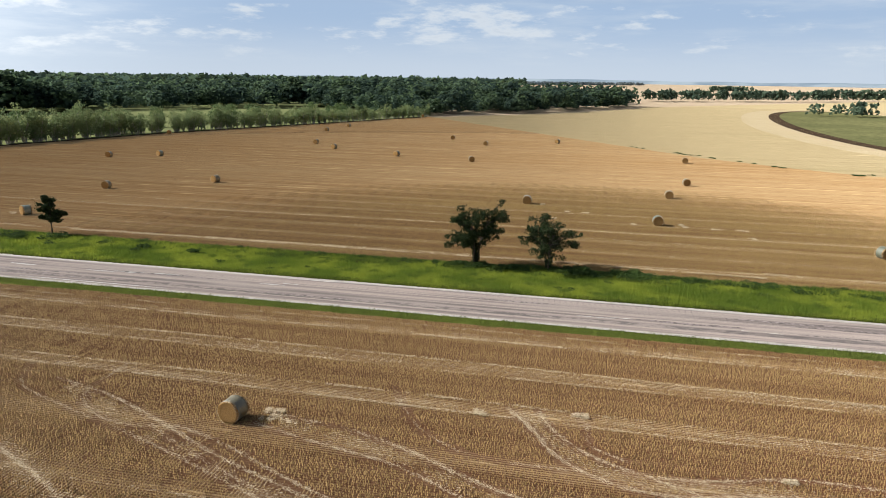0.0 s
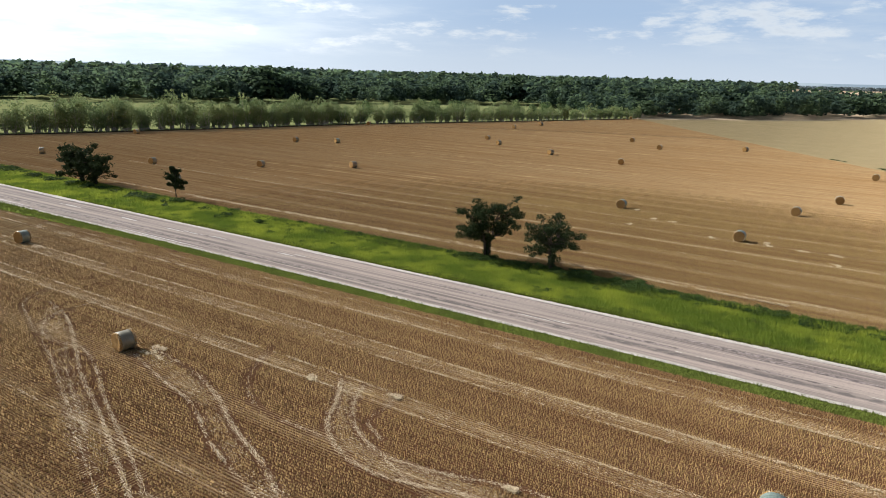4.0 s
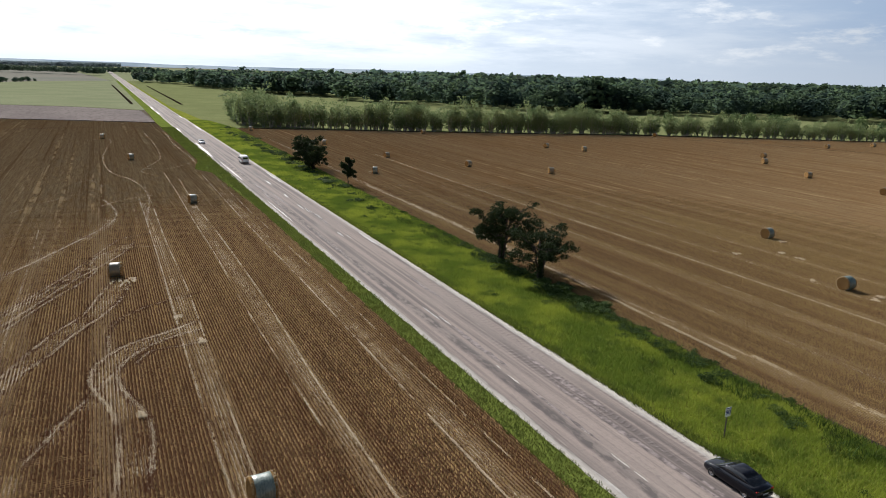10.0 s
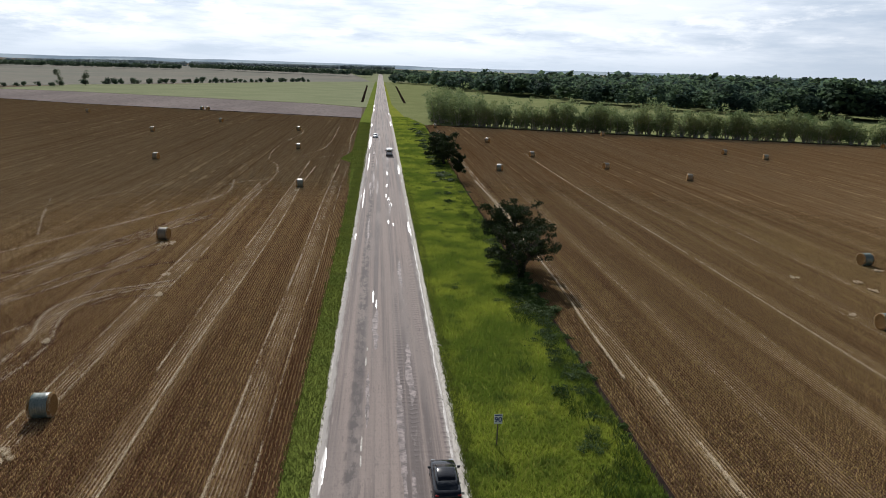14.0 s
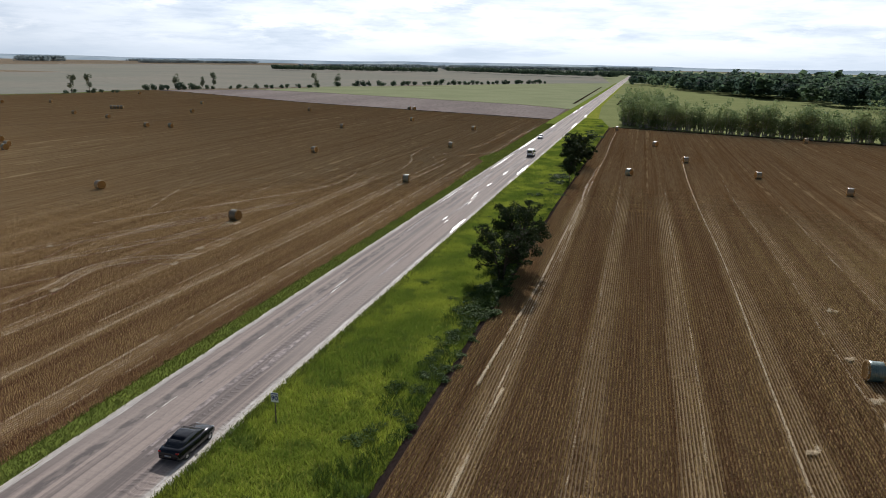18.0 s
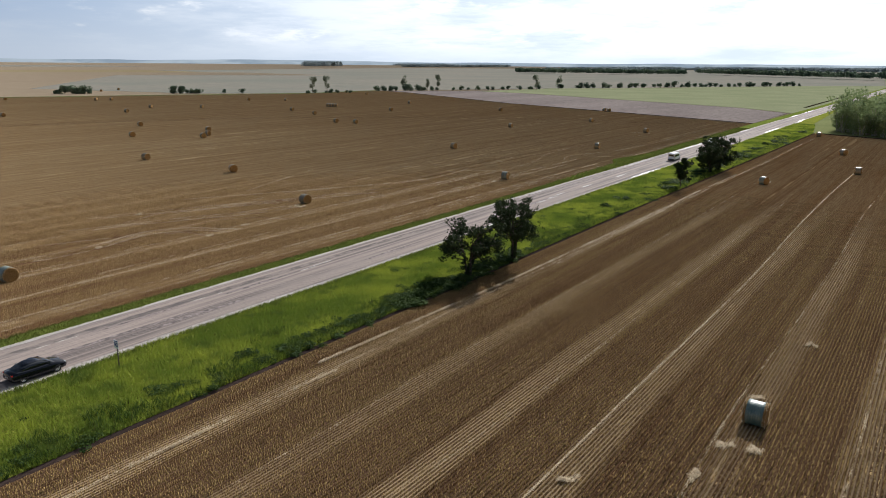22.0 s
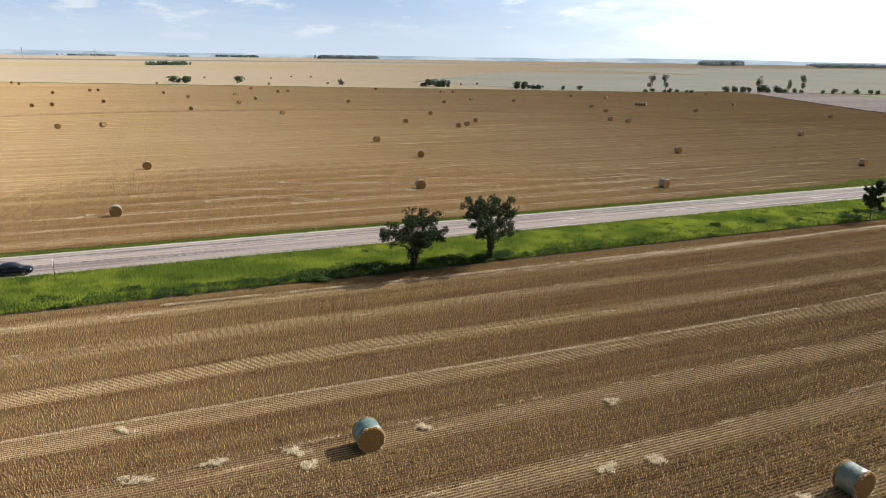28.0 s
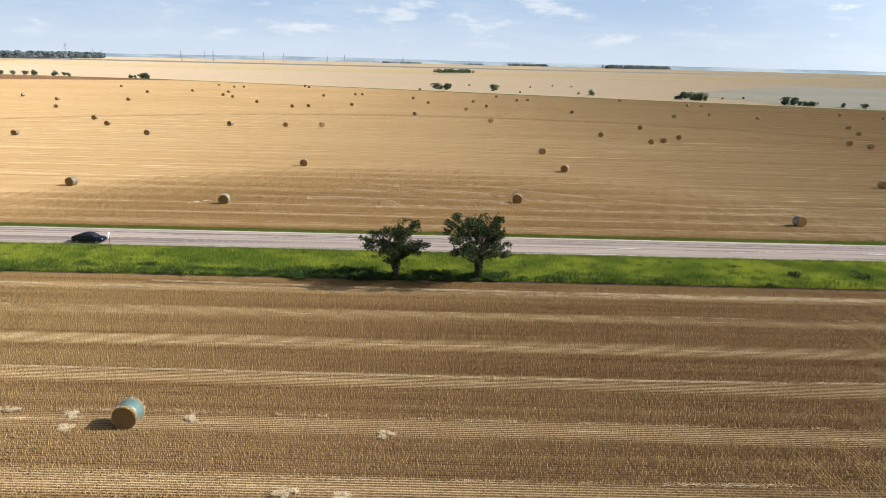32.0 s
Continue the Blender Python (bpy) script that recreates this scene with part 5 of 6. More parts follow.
BELTS_WEST = ((-3658, 846, -3950, 1270, 22, 30), (-4194, 386, -4166, 624, 20, 30), (-4208, 135, -4203, 252, 14, 20), (-4190, -403, -4208, -118, 13, 20), (-1900, -1215, -2700, -1300, 26, 40), (-1391, 3, -1470, 66, 10, 30), (-2270, 2150, -2400, 2480, 24, 60), (-2567, 3100, -2408, 3400, 17, 40), (-1929, 2377, -1871, 3200, 15, 30))
BELTS_NORTH = ((-1163, 2258, -873, 3202, 15, 30), (-624, 2296, -60, 3400, 19, 60), (-897, 2133, -909, 2900, 18, 60), (-870, 1535, -489, 1692, 16, 50), (-497, 1857, -42, 1465, 15, 50), (-164, 2900, 30, 3500, 22, 60), (-88, 1700, 100, 1820, 16, 40), (1873, -268, 1981, -384, 15, 30), (853, -41, 1013, -303, 17, 40), (1013, -303, 1090, -400, 18, 40), (2559, 395, 3300, -150, 18, 40), (524, -168, 545, -206, 12, 26))
for i, row in enumerate(BELTS_WEST + BELTS_NORTH):
    belt(*row, 400 + i)


# ---- pylons on the horizon ----
MAT["steel"] = plain("steel", (0.30, 0.33, 0.36), 0.6, 0.3, 0.1)


def pylon():
    root = new("power_pylon")
    for sx in (-1, 1):
        for sy in (-1, 1):
            part("leg", tube(bmesh.new(), [(sx * 3.6, sy * 3.6, -0.2), (sx * 1.3, sy * 1.3, 22), (sx * 0.5, sy * 0.5, 40)], [0.28, 0.22, 0.16], 4), "steel", root)
    for z, r in ((26, 9.0), (31.5, 7.2), (37, 5.0)):
        bm = bmesh.new()
        for q in (-0.6, 0.6):
            tube(bm, [(-r, 0, z), (-0.8, q, z + 1.3), (0.8, q, z + 1.3), (r, 0, z)], [0.12, 0.2, 0.2, 0.12], 4)
        part("crossarm", bm, "steel", root)
    bm = bmesh.new()
    for i in range(7):
        z0, z1 = i * 5.5, i * 5.5 + 5.5
        w0, w1 = 3.6 - 0.078 * z0, 3.6 - 0.078 * z1
        for s in (-1, 1):
            tube(bm, [(-w0, s * w0, z0), (w1, s * w1, z1)], [0.1, 0.1], 3), tube(bm, [(w0, s * w0, z0), (-w1, s * w1, z1)], [0.1, 0.1], 3)
            tube(bm, [(s * w0, -w0, z0), (s * w1, w1, z1)], [0.1, 0.1], 3), tube(bm, [(s * w0, w0, z0), (s * w1, -w1, z1)], [0.1, 0.1], 3)
    part("bracing", bm, "steel", root)["kind"] = "stuff"
    return tagged(root, "grey steel lattice power pylon far beyond the fields", "pylon", "pylons on the horizon")


PYLONS = [(-2042, -1098, 1.25), (-2613, -1296, 1.0), (-2897, -1398, 1.0), (-2639, -977, 1.0), (-2856, -959, 0.95), (-2485, -807, 1.0), (-2726, -688, 1.0), (-3133, -701, 0.95), (-3169, -513, 0.9), (-2982, -409, 0.95), (-3305, -180, 0.9)]
first = pylon()
for i, (x, y, s) in enumerate(PYLONS):
    ob = first if i == 0 else copy_thing(first, pose(0, 0, 0))
    ob.matrix_basis = pose(x, y, 0, 0, 0, 70) @ Matrix.Scale(s, 4)

# ---- standing stems, grass and loose straw ----
def stems(name, x, y, h, w, material, label, seed, lean=0.25, base=0.0):
    """Short pointed grass blades at x, y as one sheet of stuff."""
    rng = np.random.default_rng(seed)
    n = len(x)
    a = rng.uniform(0, math.pi, n)
    hh = h * rng.uniform(0.6, 1.3, n)
    ww = w * rng.uniform(0.6, 1.3, n) / 2
    dx, dy = np.cos(a) * ww, np.sin(a) * ww
    lx, ly = rng.normal(0, lean, n) * hh, rng.normal(0, lean, n) * hh
    z0 = np.full(n, base - 0.01)
    v = np.stack([np.stack([x - dx, y - dy, z0], 1), np.stack([x + dx, y + dy, z0], 1), np.stack([x + lx, y + ly, base + hh * 1.3], 1)], 1)
    return tagged(part(name, mesh_np(name, v.reshape(-1, 3), np.arange(n * 3).reshape(n, 3)), material), label, "grass", "", "stuff")


def scatter(rng, poly, per, lo, hi, box):
    """Random places in poly, between the radii lo and hi from the trees, inside box (x0, y0, x1, y1)."""
    n = int((box[2] - box[0]) * (box[3] - box[1]) * per)
    x, y = rng.uniform(box[0], box[2], n), rng.uniform(box[1], box[3], n)
    r = np.hypot(x, y - 5)
    ok = (r >= lo) & (r < hi) & inside(x, y, poly)
    return x[ok], y[ok]


def curve(points, step=0.25):
    """A smooth line through points, sampled evenly."""
    p = [Vector((*q, 0)) for q in points]
    p = [p[0] * 2 - p[1], *p, p[-1] * 2 - p[-2]]
    out = []
    for a, b, c, d in zip(p, p[1:], p[2:], p[3:]):
        n = max(2, int((c - b).length / step))
        for i in range(n):
            t = i / n
            out.append(0.5 * (2 * b + (c - a) * t + (2 * a - 5 * b + 4 * c - d) * t * t + (3 * b - a - 3 * c + d) * t ** 3))
    return np.array([(v.x, v.y) for v in out])


def straw_litter(at, seed, z=0.05):
    """Long flat bits of loose straw: rows of x, y and the direction that they follow."""
    rng = np.random.default_rng(seed)
    n = len(at)
    a = at[:, 2] + rng.normal(0, 0.4, n)
    s = rng.uniform(0.04, 0.13, n)
    u = np.stack([np.cos(a) * s, np.sin(a) * s, rng.normal(0, 0.12, n) * s], 1)
    w = np.stack([-np.sin(a), np.cos(a), rng.normal(0, 0.5, n)], 1) * rng.uniform(0.006, 0.013, (n, 1))
    c = np.concatenate([at[:, :2], (z + at[:, 3] * rng.uniform(0.0, 1.0, n))[:, None]], 1)
    return np.stack([c - u - w, c + u, c - u * 0.8 + w], 1).reshape(-1, 3), np.arange(n * 3).reshape(-1, 3)


def trail(rng, points, width=0.3, per=60.0, patchy=0.35):
    """Places of pale straw along one wheel track or one dropped line of straw, thick in some stretches and thin in others."""
    line = curve(points)
    d = np.gradient(line, axis=0)
    d /= np.linalg.norm(d, axis=1)[:, None] + 1e-9
    side = np.stack([-d[:, 1], d[:, 0]], 1)
    rich = np.clip(np.array([noise.noise((p[0] * 0.2, p[1] * 0.2, points[0][0])) + 0.7 * noise.noise((p[0] * 0.9, p[1] * 0.9, points[0][1])) for p in line]) * 1.3 + 1.0 - patchy, 0.05, 1)
    rep = np.repeat(np.arange(len(line)), rng.poisson(rich * per * 0.4))
    c = line[rep] + side[rep] * rng.uniform(-1, 1, (len(rep), 1)) * width * rng.uniform(0.3, 1.0, (len(rep), 1)) + d[rep] * rng.uniform(-0.3, 0.3, (len(rep), 1))
    return np.column_stack([c, np.arctan2(d[rep, 1], d[rep, 0]), np.full(len(rep), 0.08)])


# wheel tracks of the baler and the tractor in the west field: line, half width, straws a metre
TRACKS = [
    ([(-41.8, 52.2), (-46.2, 49.4), (-48.7, 43.5), (-52.3, 33.0), (-55.9, 24.0), (-60.0, 14.3), (-62.7, 7.8), (-66, 0)], 0.25, 33),
    ([(-40.5, 43.2), (-46.4, 42.7), (-49.6, 39.3), (-50.5, 35.0), (-49.9, 31.5), (-51.6, 26.4), (-54.9, 19.5), (-58.0, 12.0), (-61.5, 4.0)], 0.27, 44),
    ([(-44.5, 47.0), (-46.3, 40.5), (-49.5, 33.4), (-53.3, 25.7), (-56.3, 18.1), (-59.6, 10.6), (-62.7, 3.5), (-65, -2)], 0.31, 61),
    ([(-47.9, 26.0), (-49.6, 20.0), (-51.2, 13.5), (-54.2, 7.6), (-56.7, 0.7), (-58.4, -4.6), (-60.5, -11)], 0.25, 66),
    ([(-46.1, 24.8), (-47.1, 18.6), (-49.0, 13.2), (-51.7, 8.0), (-54.0, 2.3), (-56.2, -1.8), (-58.0, -8)], 0.32, 72),
    ([(-40.5, 7.0), (-43.8, 4.6), (-47.2, 2.6), (-49.6, -0.8), (-50.4, -4.2), (-50.0, -7.5), (-49.0, -11), (-48.5, -15), (-48.6, -20), (-49, -26)], 0.31, 72),
    ([(-40.5, 4.5), (-43.2, 3.2), (-46.0, 0.8), (-48.0, -2.8), (-48.2, -6.0), (-47.4, -9.8), (-46.3, -13.4), (-46.2, -18), (-46.9, -24)], 0.29, 61),
    ([(-48.7, -4.4), (-49.8, -7.0), (-51.9, -11.3), (-53.3, -14.9), (-54.6, -17.9)], 0.23, 44),
    ([(-40.0, 1.4), (-42.0, 0.6), (-45.0, 0.2), (-46.7, -2.4)], 0.25, 44),
    ([(-39.0, 17.3), (-45.1, 13.7), (-48.2, 9.4), (-48.8, 5.7), (-48.8, 1.0)], 0.23, 28),
    ([(-61.0, 6.0), (-59.5, 0.2), (-58.5, -4.0)], 0.20, 38),
    ([(-69, 16), (-62, 30), (-57.5, 38.6), (-49.6, 56.5), (-46.8, 66), (-46.8, 75), (-48.5, 86)], 0.31, 82),
    ([(-78, 60), (-72, 43), (-67, 30)], 0.27, 66),
    ([(-72, 58), (-60.5, 82.2), (-52.6, 94.7), (-48.6, 102), (-51, 112), (-54, 108)], 0.30, 36),
    ([(-48.9, 78.5), (-46.7, 82), (-44.5, 84.6), (-39.2, 88.1)], 0.32, 55),
    ([(-32.5, 240), (-31.8, 190), (-32.1, 166), (-33.3, 148.5), (-38.6, 129), (-39.1, 122.7), (-36.5, 117)], 0.30, 40),
    ([(-23.9, 148), (-26.6, 137.8), (-32.1, 129.3), (-38.1, 129.9)], 0.30, 40),
    ([(-58, 198), (-45.4, 209.8), (-47.9, 156.9), (-46.4, 125.6), (-42, 110), (-40, 89), (-42, 60)], 0.32, 40),
    ([(-58.7, 16), (-53.1, 28.5), (-49.9, 34)], 0.23, 33),
]
# straw dropped in broken lines along the swaths: x, ends, half width, straws a metre, patchiness
LINES = [
    (9.1, 30, 120, 0.2, 120, 0.5), (9.3, -50, 30, 0.14, 60, 0.7), (9.6, 20, 230, 0.2, 90, 0.6), (32.3, -55, 150, 0.12, 80, 0.1),
    (40.6, -40, 110, 0.14, 60, 0.8), (26.3, -30, 90, 0.10, 40, 0.8), (16.3, -40, 110, 0.10, 40, 0.9), (48.6, -30, 60, 0.16, 60, 0.8),
    (-42.0, -30, 90, 0.15, 80, 0.5), (-40.1, -36, 100, 0.14, 80, 0.6), (-34.4, -20, 120, 0.12, 70, 0.4), (-32.3, -50, 110, 0.13, 80, 0.3),
    (-25.7, -50, 115, 0.14, 90, 0.3), (-23.3, -45, 110, 0.11, 50, 0.6), (-25.0, 130, 240, 0.25, 80, 0.5), (-58, -30, 60, 0.12, 50, 0.8),
]
rng = np.random.default_rng(601)
PRESSED = np.zeros((720, 720), np.float32)
for points, half, per in TRACKS:
    p = curve(points, 0.1)
    for ox in (-0.25, 0.0, 0.25):
        for oy in (-0.25, 0.0, 0.25):
            i, j = ((p[:, 0] + ox + 90) / 0.25).astype(int), ((p[:, 1] + oy + 90) / 0.25).astype(int)
            ok = (i >= 0) & (j >= 0) & (i < 720) & (j < 720)
            PRESSED[i[ok], j[ok]] = 1.0
at = [trail(rng, p, w, n) for p, w, n in TRACKS]
# straw left between the drilled rows along the curved swaths: line, half width
BANDS = [
    ([(-47.0, 24), (-48.4, 18.8), (-50.2, 13.2), (-53.0, 7.6), (-55.5, 1.2), (-57.6, -4.6), (-60, -12)], 1.3),
    ([(-40.6, 6), (-44.5, 3.5), (-47.6, 0.4), (-49.2, -4), (-48.6, -9), (-47.6, -14), (-47.4, -21), (-47.8, -30)], 1.5),
    ([(-45.5, 45), (-49.5, 37), (-53.5, 28), (-57.5, 19.5), (-61, 11), (-64, 3), (-67, -4)], 1.5),
    ([(-50.2, -8.5), (-52.6, -13.1), (-54.8, -19), (-57, -26)], 1.2),
    ([(-68, 19), (-61, 32), (-56, 42), (-49, 58), (-46.5, 70)], 1.6),
    ([(-33.0, -62), (-32.8, -20), (-33.2, 40), (-33.4, 88)], 1.0),
    ([(-25.1, -62), (-24.9, -10), (-25.0, 50), (-25.1, 88)], 0.9),
    ([(-41.2, -62), (-41.0, -10), (-41.3, 50), (-41.5, 80)], 0.7),
]
for points, half in BANDS:
    q = trail(rng, points, half, 110 if half > 1.1 else 80, 0.45)
    q[:, 0] = (np.floor(q[:, 0] / DRILL) + 0.5) * DRILL + rng.normal(0, 0.03, len(q))
    q[:, 2], q[:, 3] = math.pi / 2, 0.03
    at.append(q)
for x, y0, y1, half, per, patchy in LINES:
    steps = np.linspace(y0, y1, 6)
    q = trail(rng, [(x + rng.normal() * 0.22, y) for y in steps], half, per, patchy)
    q[:, 3] = 0.2
    at.append(q)
# the thick line of dropped straw beside the verge
for points in ([(9.4, -42), (9.5, -31), (9.8, -22.6)], [(7.5, -22.5), (7.7, -16), (8.0, -7.2), (8.6, 7.1), (8.7, 20), (8.9, 54), (8.8, 90)]):
    q = trail(rng, points, 0.17, 210, 0.45)
    q[:, 3] = 0.25
    at.append(q)
# spilt straw in ragged heaps beside the near bales and along the swaths
HEAPS = [(40.5, -15.2, 1.0), (42.5, -15.0, 0.9), (40.3, -20.5, 0.8), (40.1, -25.2, 0.9), (40.9, -6.2, 0.6), (50.7, 6.6, 0.9), (50.6, 3.8, 0.8), (43.0, 9.0, 0.6), (33.6, -26.6, 0.6), (-47.0, 25.0, 1.0), (-45.6, 24.8, 0.8), (-40.6, -33.4, 0.9), (-41.8, -32.2, 0.7), (18.2, 111, 0.9), (57.8, 12.5, 0.8), (-40.4, 0.9, 0.6), (-41.9, 9.0, 0.6), (-63.0, 2.8, 0.7), (-46.5, -13.4, 0.6), (-32.8, 72.0, 0.7)]
for x, y, size in HEAPS:
    for _ in range(3):
        p = np.cumsum(np.vstack([rng.normal(0, 0.35 * size, 2), rng.normal(0, 1, (7, 2)) * (0.14 * size, 0.30 * size)]), axis=0) + (x, y)
        rep = np.repeat(np.arange(len(p)), 45)
        at.append(np.column_stack([p[rep] + rng.normal(0, 0.10, (len(rep), 2)), rng.uniform(0, 3.14, len(rep)), np.full(len(rep), 0.22)]))
at = np.concatenate(at)
ok = inside(at[:, 0], at[:, 1], FIELD_WEST) | inside(at[:, 0], at[:, 1], FIELD_EAST)
tagged(part("loose_straw", mesh_np("loose_straw", *straw_litter(at[ok], 602)), "loose_straw"), "pale loose straw pressed along wheel tracks", "straw", "", "stuff")


def drilled(name, poly, material, x0, x1, line_at, seed, radius=92.0, step=0.125):
    """Tufts of cut stems in drilled rows along y, standing round the trees; none where wheels pressed the straw down."""
    rng = np.random.default_rng(seed)
    rows = np.arange(math.ceil(x0 / DRILL) * DRILL, x1, DRILL)
    along = np.arange(-radius, radius, step)
    x, y = (q.ravel() for q in np.meshgrid(rows, along))
    x = x + rng.normal(0, 0.022, len(x))
    y = y + 5 + rng.uniform(-0.5, 0.5, len(y)) * step
    far = np.hypot(x, y - 5)
    ok = (rng.uniform(0, 1, len(x)) < np.clip((radius - far) / 32, 0, 0.93) * np.clip(1.25 - (y - 5) / 90, 0.4, 1.0)) & inside(x, y, poly)
    x, y = x[ok], y[ok]
    pressed = PRESSED[np.clip(((x + 90) / 0.25).astype(int), 0, 719), np.clip(((y + 90) / 0.25).astype(int), 0, 719)]
    ok = rng.uniform(0, 1, len(x)) > pressed * 0.8
    x, y = x[ok], y[ok]
    n = len(x)
    side = np.where(rng.uniform(0, 1, n) < 0.5, -1.0, 1.0)
    h = rng.uniform(0.14, 0.31, n) * (0.62 + 0.5 * (np.round(x / DRILL) * 0.61803399 % 1.0))
    band = np.abs(((x - line_at) / 8.1 + 0.5) % 1.0 - 0.5)
    h *= 1.0 - 0.33 * np.clip((0.17 - band) / 0.06, 0, 1)
    corners = []
    for along, across in ((0.5, 1.0), (0.5, -1.0), (-1.0, 0.0)):
        corners.append(np.stack([x + side * across * 0.062 * rng.uniform(0.5, 1.5, n), y + side * along * 0.06 * rng.uniform(0.6, 1.4, n), np.full(n, -0.01)], 1))
    top = np.stack([x + rng.normal(0, 0.035, n), y + rng.normal(0, 0.045, n), h], 1)
    v = np.stack([*corners, top], 1).reshape(-1, 3)
    i = np.arange(n)[:, None] * 4
    f = np.concatenate([i + (0, 1, 3), i + (1, 2, 3), i + (2, 0, 3)])
    return tagged(part(name, mesh_np(name, v, f), material, smooth=True), "rows of short cut straw stems over dark soil", "stubble", "", "stuff")


for side, poly in (("west", FIELD_WEST), ("east", FIELD_EAST)):
    drilled("stubble_rows_" + side, poly, "tufts_" + side, *((-90, -21.2, -24.9) if side == "west" else (4.9, 90, 9.2)), 515)


def ridges(name, poly, material, label, lo, hi, pitch, seed, ragged=(0.95, 1.05)):
    """Fine rows of lying and standing straw across the sun, between the radii lo and hi from the trees, clipped to poly."""
    rng = np.random.default_rng(seed)
    pts = np.array(poly, float)
    y0, y1 = max(pts[:, 1].min(), 5 - hi), min(pts[:, 1].max(), 5 + hi)
    quads = []
    for k_row, y in enumerate(np.arange(y0 + pitch, y1 - pitch, pitch)):
        y += rng.normal() * pitch * 0.08
        cut = []
        for (xa, ya), (xb, yb) in zip(pts, np.roll(pts, -1, 0)):
            if (ya > y) != (yb > y):
                cut.append(xa + (xb - xa) * (y - ya) / (yb - ya))
        cut.sort()
        keep = [(max(a, -math.sqrt(max(0, hi * hi - (y - 5) ** 2))), min(b, math.sqrt(max(0, hi * hi - (y - 5) ** 2)))) for a, b in zip(cut[::2], cut[1::2])]
        hole = lo * (ragged[0] + (ragged[1] - ragged[0]) * (k_row * 0.7548777 % 1.0))
        gap = math.sqrt(hole * hole - (y - 5) ** 2) if abs(y - 5) < hole else 0
        for a, b in keep:
            for p, q in ((a, min(b, -gap)), (max(a, gap), b)) if gap else ((a, b),):
                if q - p > 1:
                    h = pitch * (0.02 + 0.27 * (k_row * 0.61803399 % 1.0))
                    w = pitch * 0.5
                    quads.append([(p, y - w, 0.004), (q, y - w, 0.004), (q, y, h), (p, y, h)])
                    quads.append([(p, y, h), (q, y, h), (q, y + w, 0.004), (p, y + w, 0.004)])
    v = np.array(quads).reshape(-1, 3)
    return tagged(part(name, mesh_np(name, v, np.arange(len(v)).reshape(-1, 4)), material), label, "stubble", "", "stuff")


for side, poly in (("west", FIELD_WEST), ("east", FIELD_EAST)):
    ridges("stubble_mid_" + side, poly, "rows_" + side, "cut straw lying in fine rows", 74, 260, 0.07, 520, (0.74, 1.24))
    ridges("stubble_far_" + side, poly, "rows_" + side, "far cut straw across the field", 260, 720, 0.15, 530)
ridges("stubble_pale", [(300, -400), (900, -400), (653, -40), (620, -33), (490, 30), (388, 110), (384, 118), (264, 33), (170, -34), (148, -58), (133, -78)], "rows_pale", "pale cut straw across the far field", 100, 700, 0.2, 535)

rng = np.random.default_rng(501)
VERGE = [(ROAD_E + 0.5, -80), (4.3, -80), (4.3, 60), (6, 254), (0, 300), (ROAD_E + 0.5, 300)]
x, y = scatter(rng, VERGE, 105.0, 0, 82, (-9.2, -78, 4.4, 85))
stems("grass_near", x, y, 0.28, 0.07, "tuft_grass", "long yellow-green verge grass", 540, 0.5, 0.04)
x, y = scatter(rng, VERGE, 24.0, 60, 300, (-9.2, 60, 6.2, 300))
ok = rng.uniform(0, 1, len(x)) < np.clip((y - 60) / 40, 0, 1) * np.where(y > 160, 0.5, 1.0)
stems("grass_far", x[ok], y[ok], 0.34, 0.26, "tuft_grass", "long yellow-green verge grass", 541, 0.5, 0.04)
MAT["tuft_weed"] = leafy("tuft_weed", (0.06, 0.105, 0.022), (0.11, 0.155, 0.03), (0.05, 0.085, 0.02), 0.22, 0.4, dull=(0.09, 0.08, 0.03))
x, y = scatter(rng, VERGE, 40.0, 0, 240, (-3.5, -78, 5.2, 235))
thick = np.array([noise.noise((a * 0.5, b * 0.22, 3)) + 0.5 * noise.noise((a * 1.7, b * 1.1, 8)) for a, b in zip(x, y)])
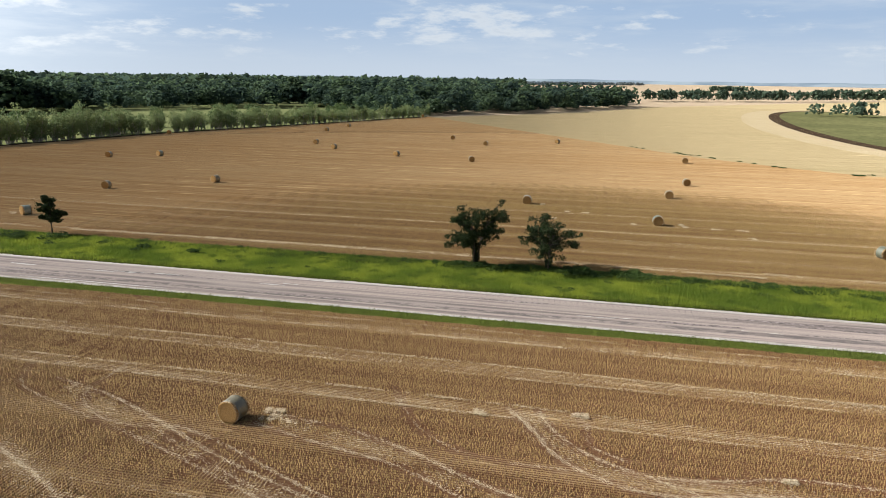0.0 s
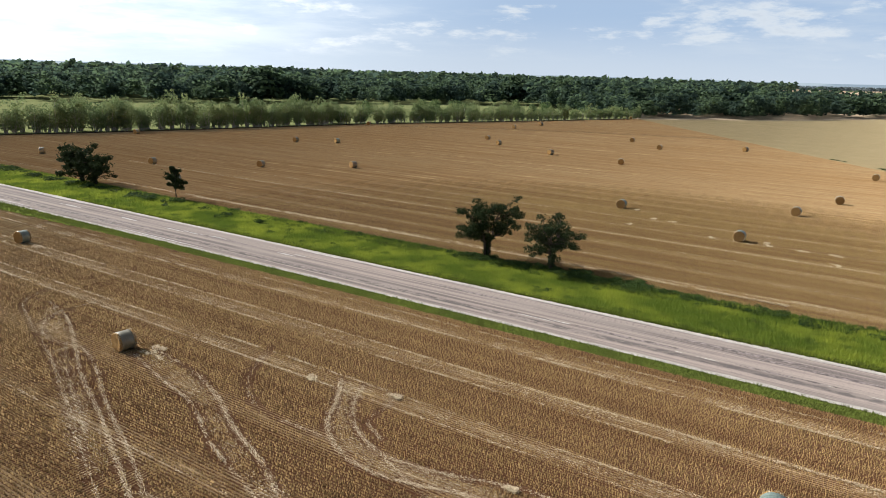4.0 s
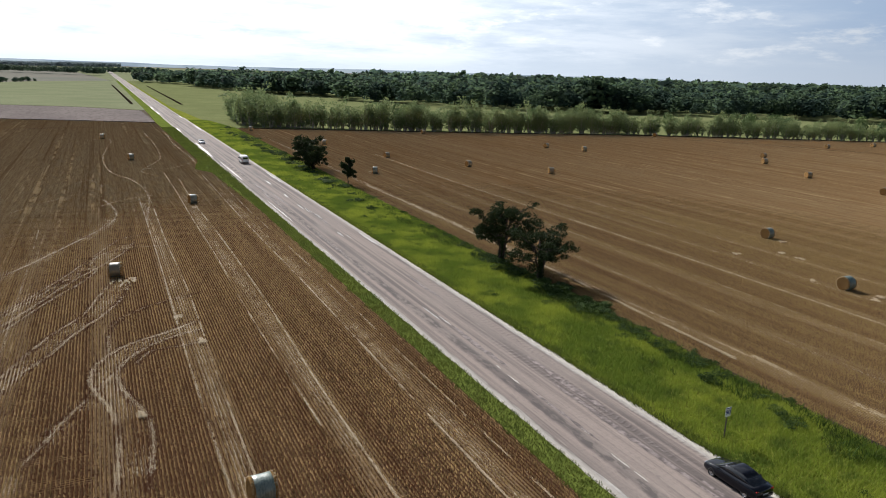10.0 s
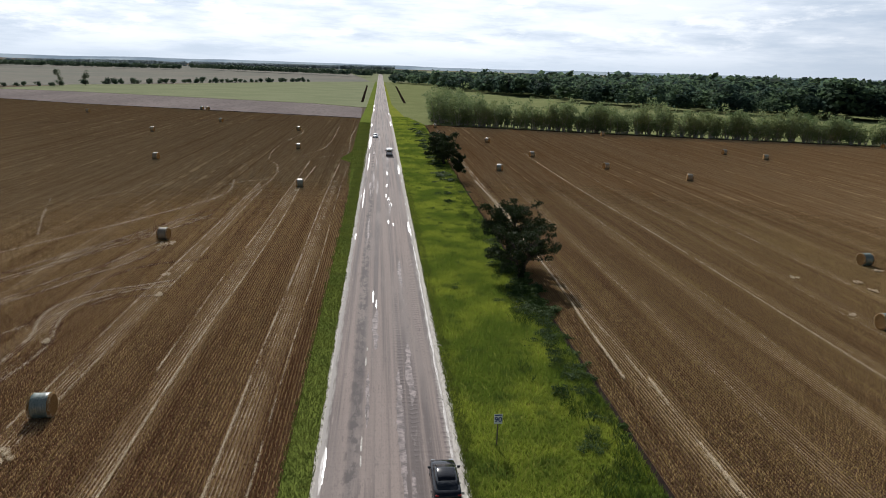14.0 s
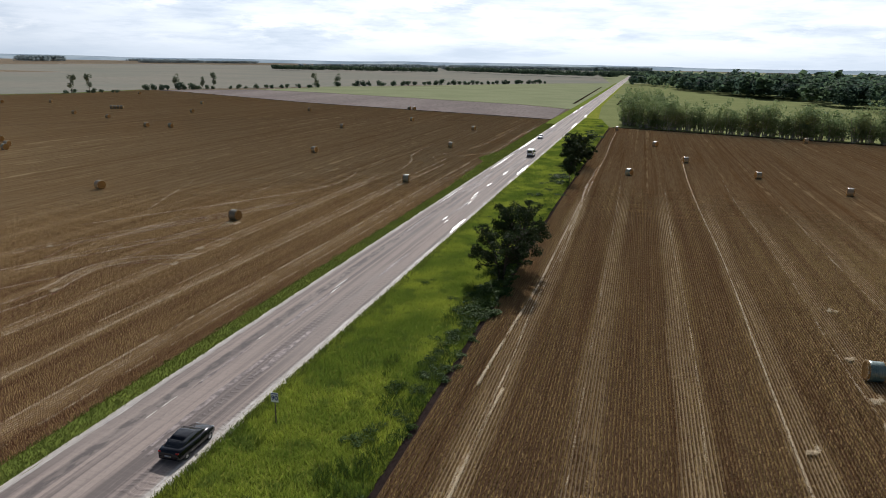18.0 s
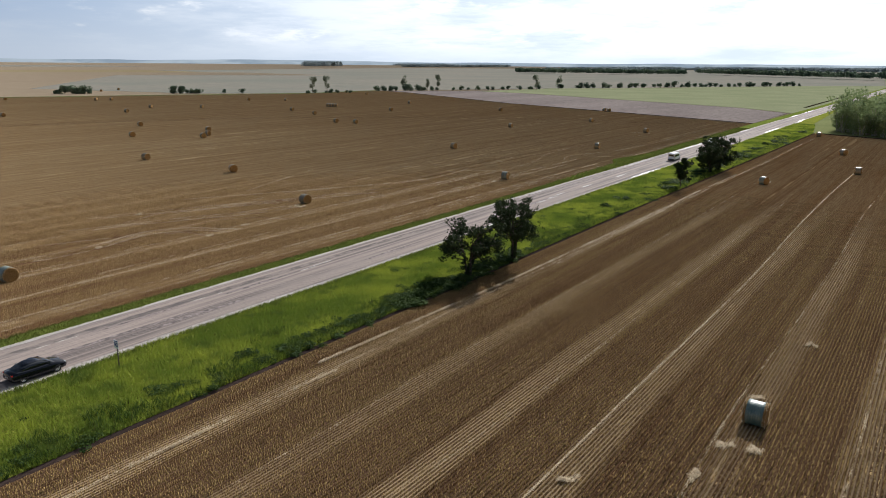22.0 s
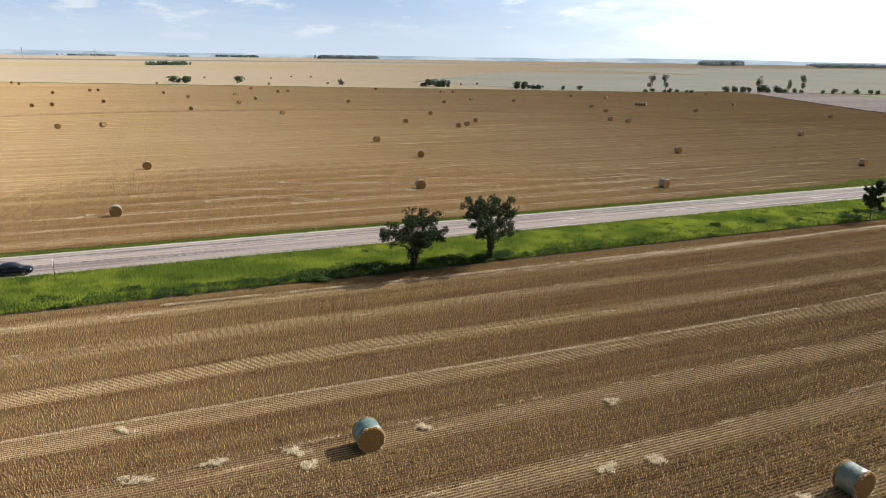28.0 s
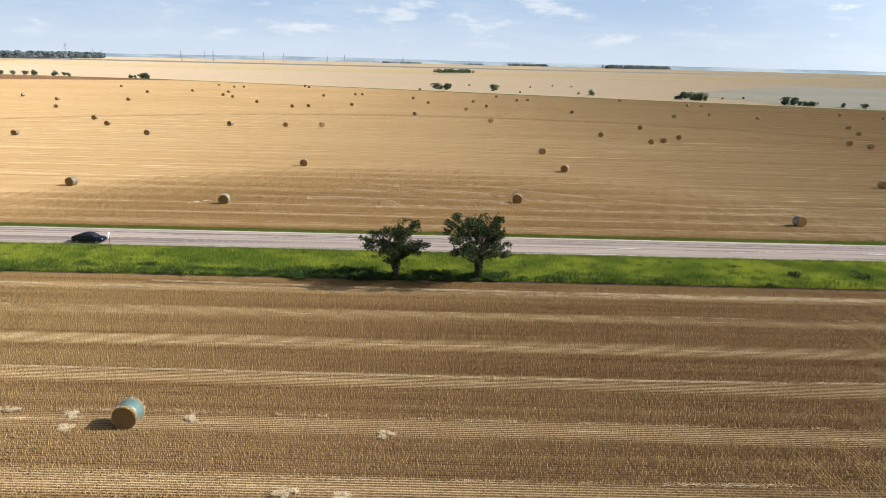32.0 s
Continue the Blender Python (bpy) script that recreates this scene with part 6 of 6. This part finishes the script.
ok = (thick > 0.56 - 0.16 * np.clip(x + 1.2, -1, 4.6)) & (rng.uniform(0, 1, len(x)) < np.where(y > 60, 0.55, 1.0))
stems("grass_weeds", x[ok], y[ok], 0.42, 0.12, "tuft_weed", "dark rank weeds among the verge grass", 544, 0.6, 0.04)
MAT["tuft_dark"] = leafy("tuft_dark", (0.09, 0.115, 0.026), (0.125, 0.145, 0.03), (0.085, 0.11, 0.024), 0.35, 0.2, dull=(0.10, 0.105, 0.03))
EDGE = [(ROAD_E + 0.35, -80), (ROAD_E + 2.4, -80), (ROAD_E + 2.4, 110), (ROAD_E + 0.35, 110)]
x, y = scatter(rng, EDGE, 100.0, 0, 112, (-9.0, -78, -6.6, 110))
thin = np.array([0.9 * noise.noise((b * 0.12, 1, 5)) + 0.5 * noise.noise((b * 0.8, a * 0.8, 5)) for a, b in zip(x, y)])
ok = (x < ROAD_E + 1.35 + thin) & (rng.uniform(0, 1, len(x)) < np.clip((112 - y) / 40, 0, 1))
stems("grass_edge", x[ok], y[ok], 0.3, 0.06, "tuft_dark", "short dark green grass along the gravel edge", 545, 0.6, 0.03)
STRIP = [(-21.9, -80), (ROAD_W + 0.15, -80), (ROAD_W + 0.15, 260), (-24.4, 260), (-23.4, 145), (-26.2, 126), (-23, 119), (-21.9, 60)]
x, y = scatter(rng, STRIP, 85.0, 0, 118, (-22, -78, -18.7, 118))
edge = np.array([0.5 * noise.noise((q * 0.3, 2, 5)) + 0.35 * noise.noise((q * 1.3, 4, 5)) for q in y])
ok = (rng.uniform(0, 1, len(x)) < np.clip((118 - y) / 40, 0, 1)) & (x > -21.35 + edge) & (x < ROAD_W - 0.1 + 0.4 * edge)
stems("grass_strip", x[ok], y[ok], 0.17, 0.06, "tuft_dark", "short green grass strip along the asphalt", 542, 0.6, 0.03)
x, y = scatter(rng, STRIP, 14.0, 70, 262, (-26, 70, -18.8, 260))
ok = rng.uniform(0, 1, len(x)) < np.clip((y - 75) / 40, 0, 1)
stems("grass_strip_far", x[ok], y[ok], 0.22, 0.22, "tuft_dark", "green grass strip beside the far road", 543, 0.6, 0.03)
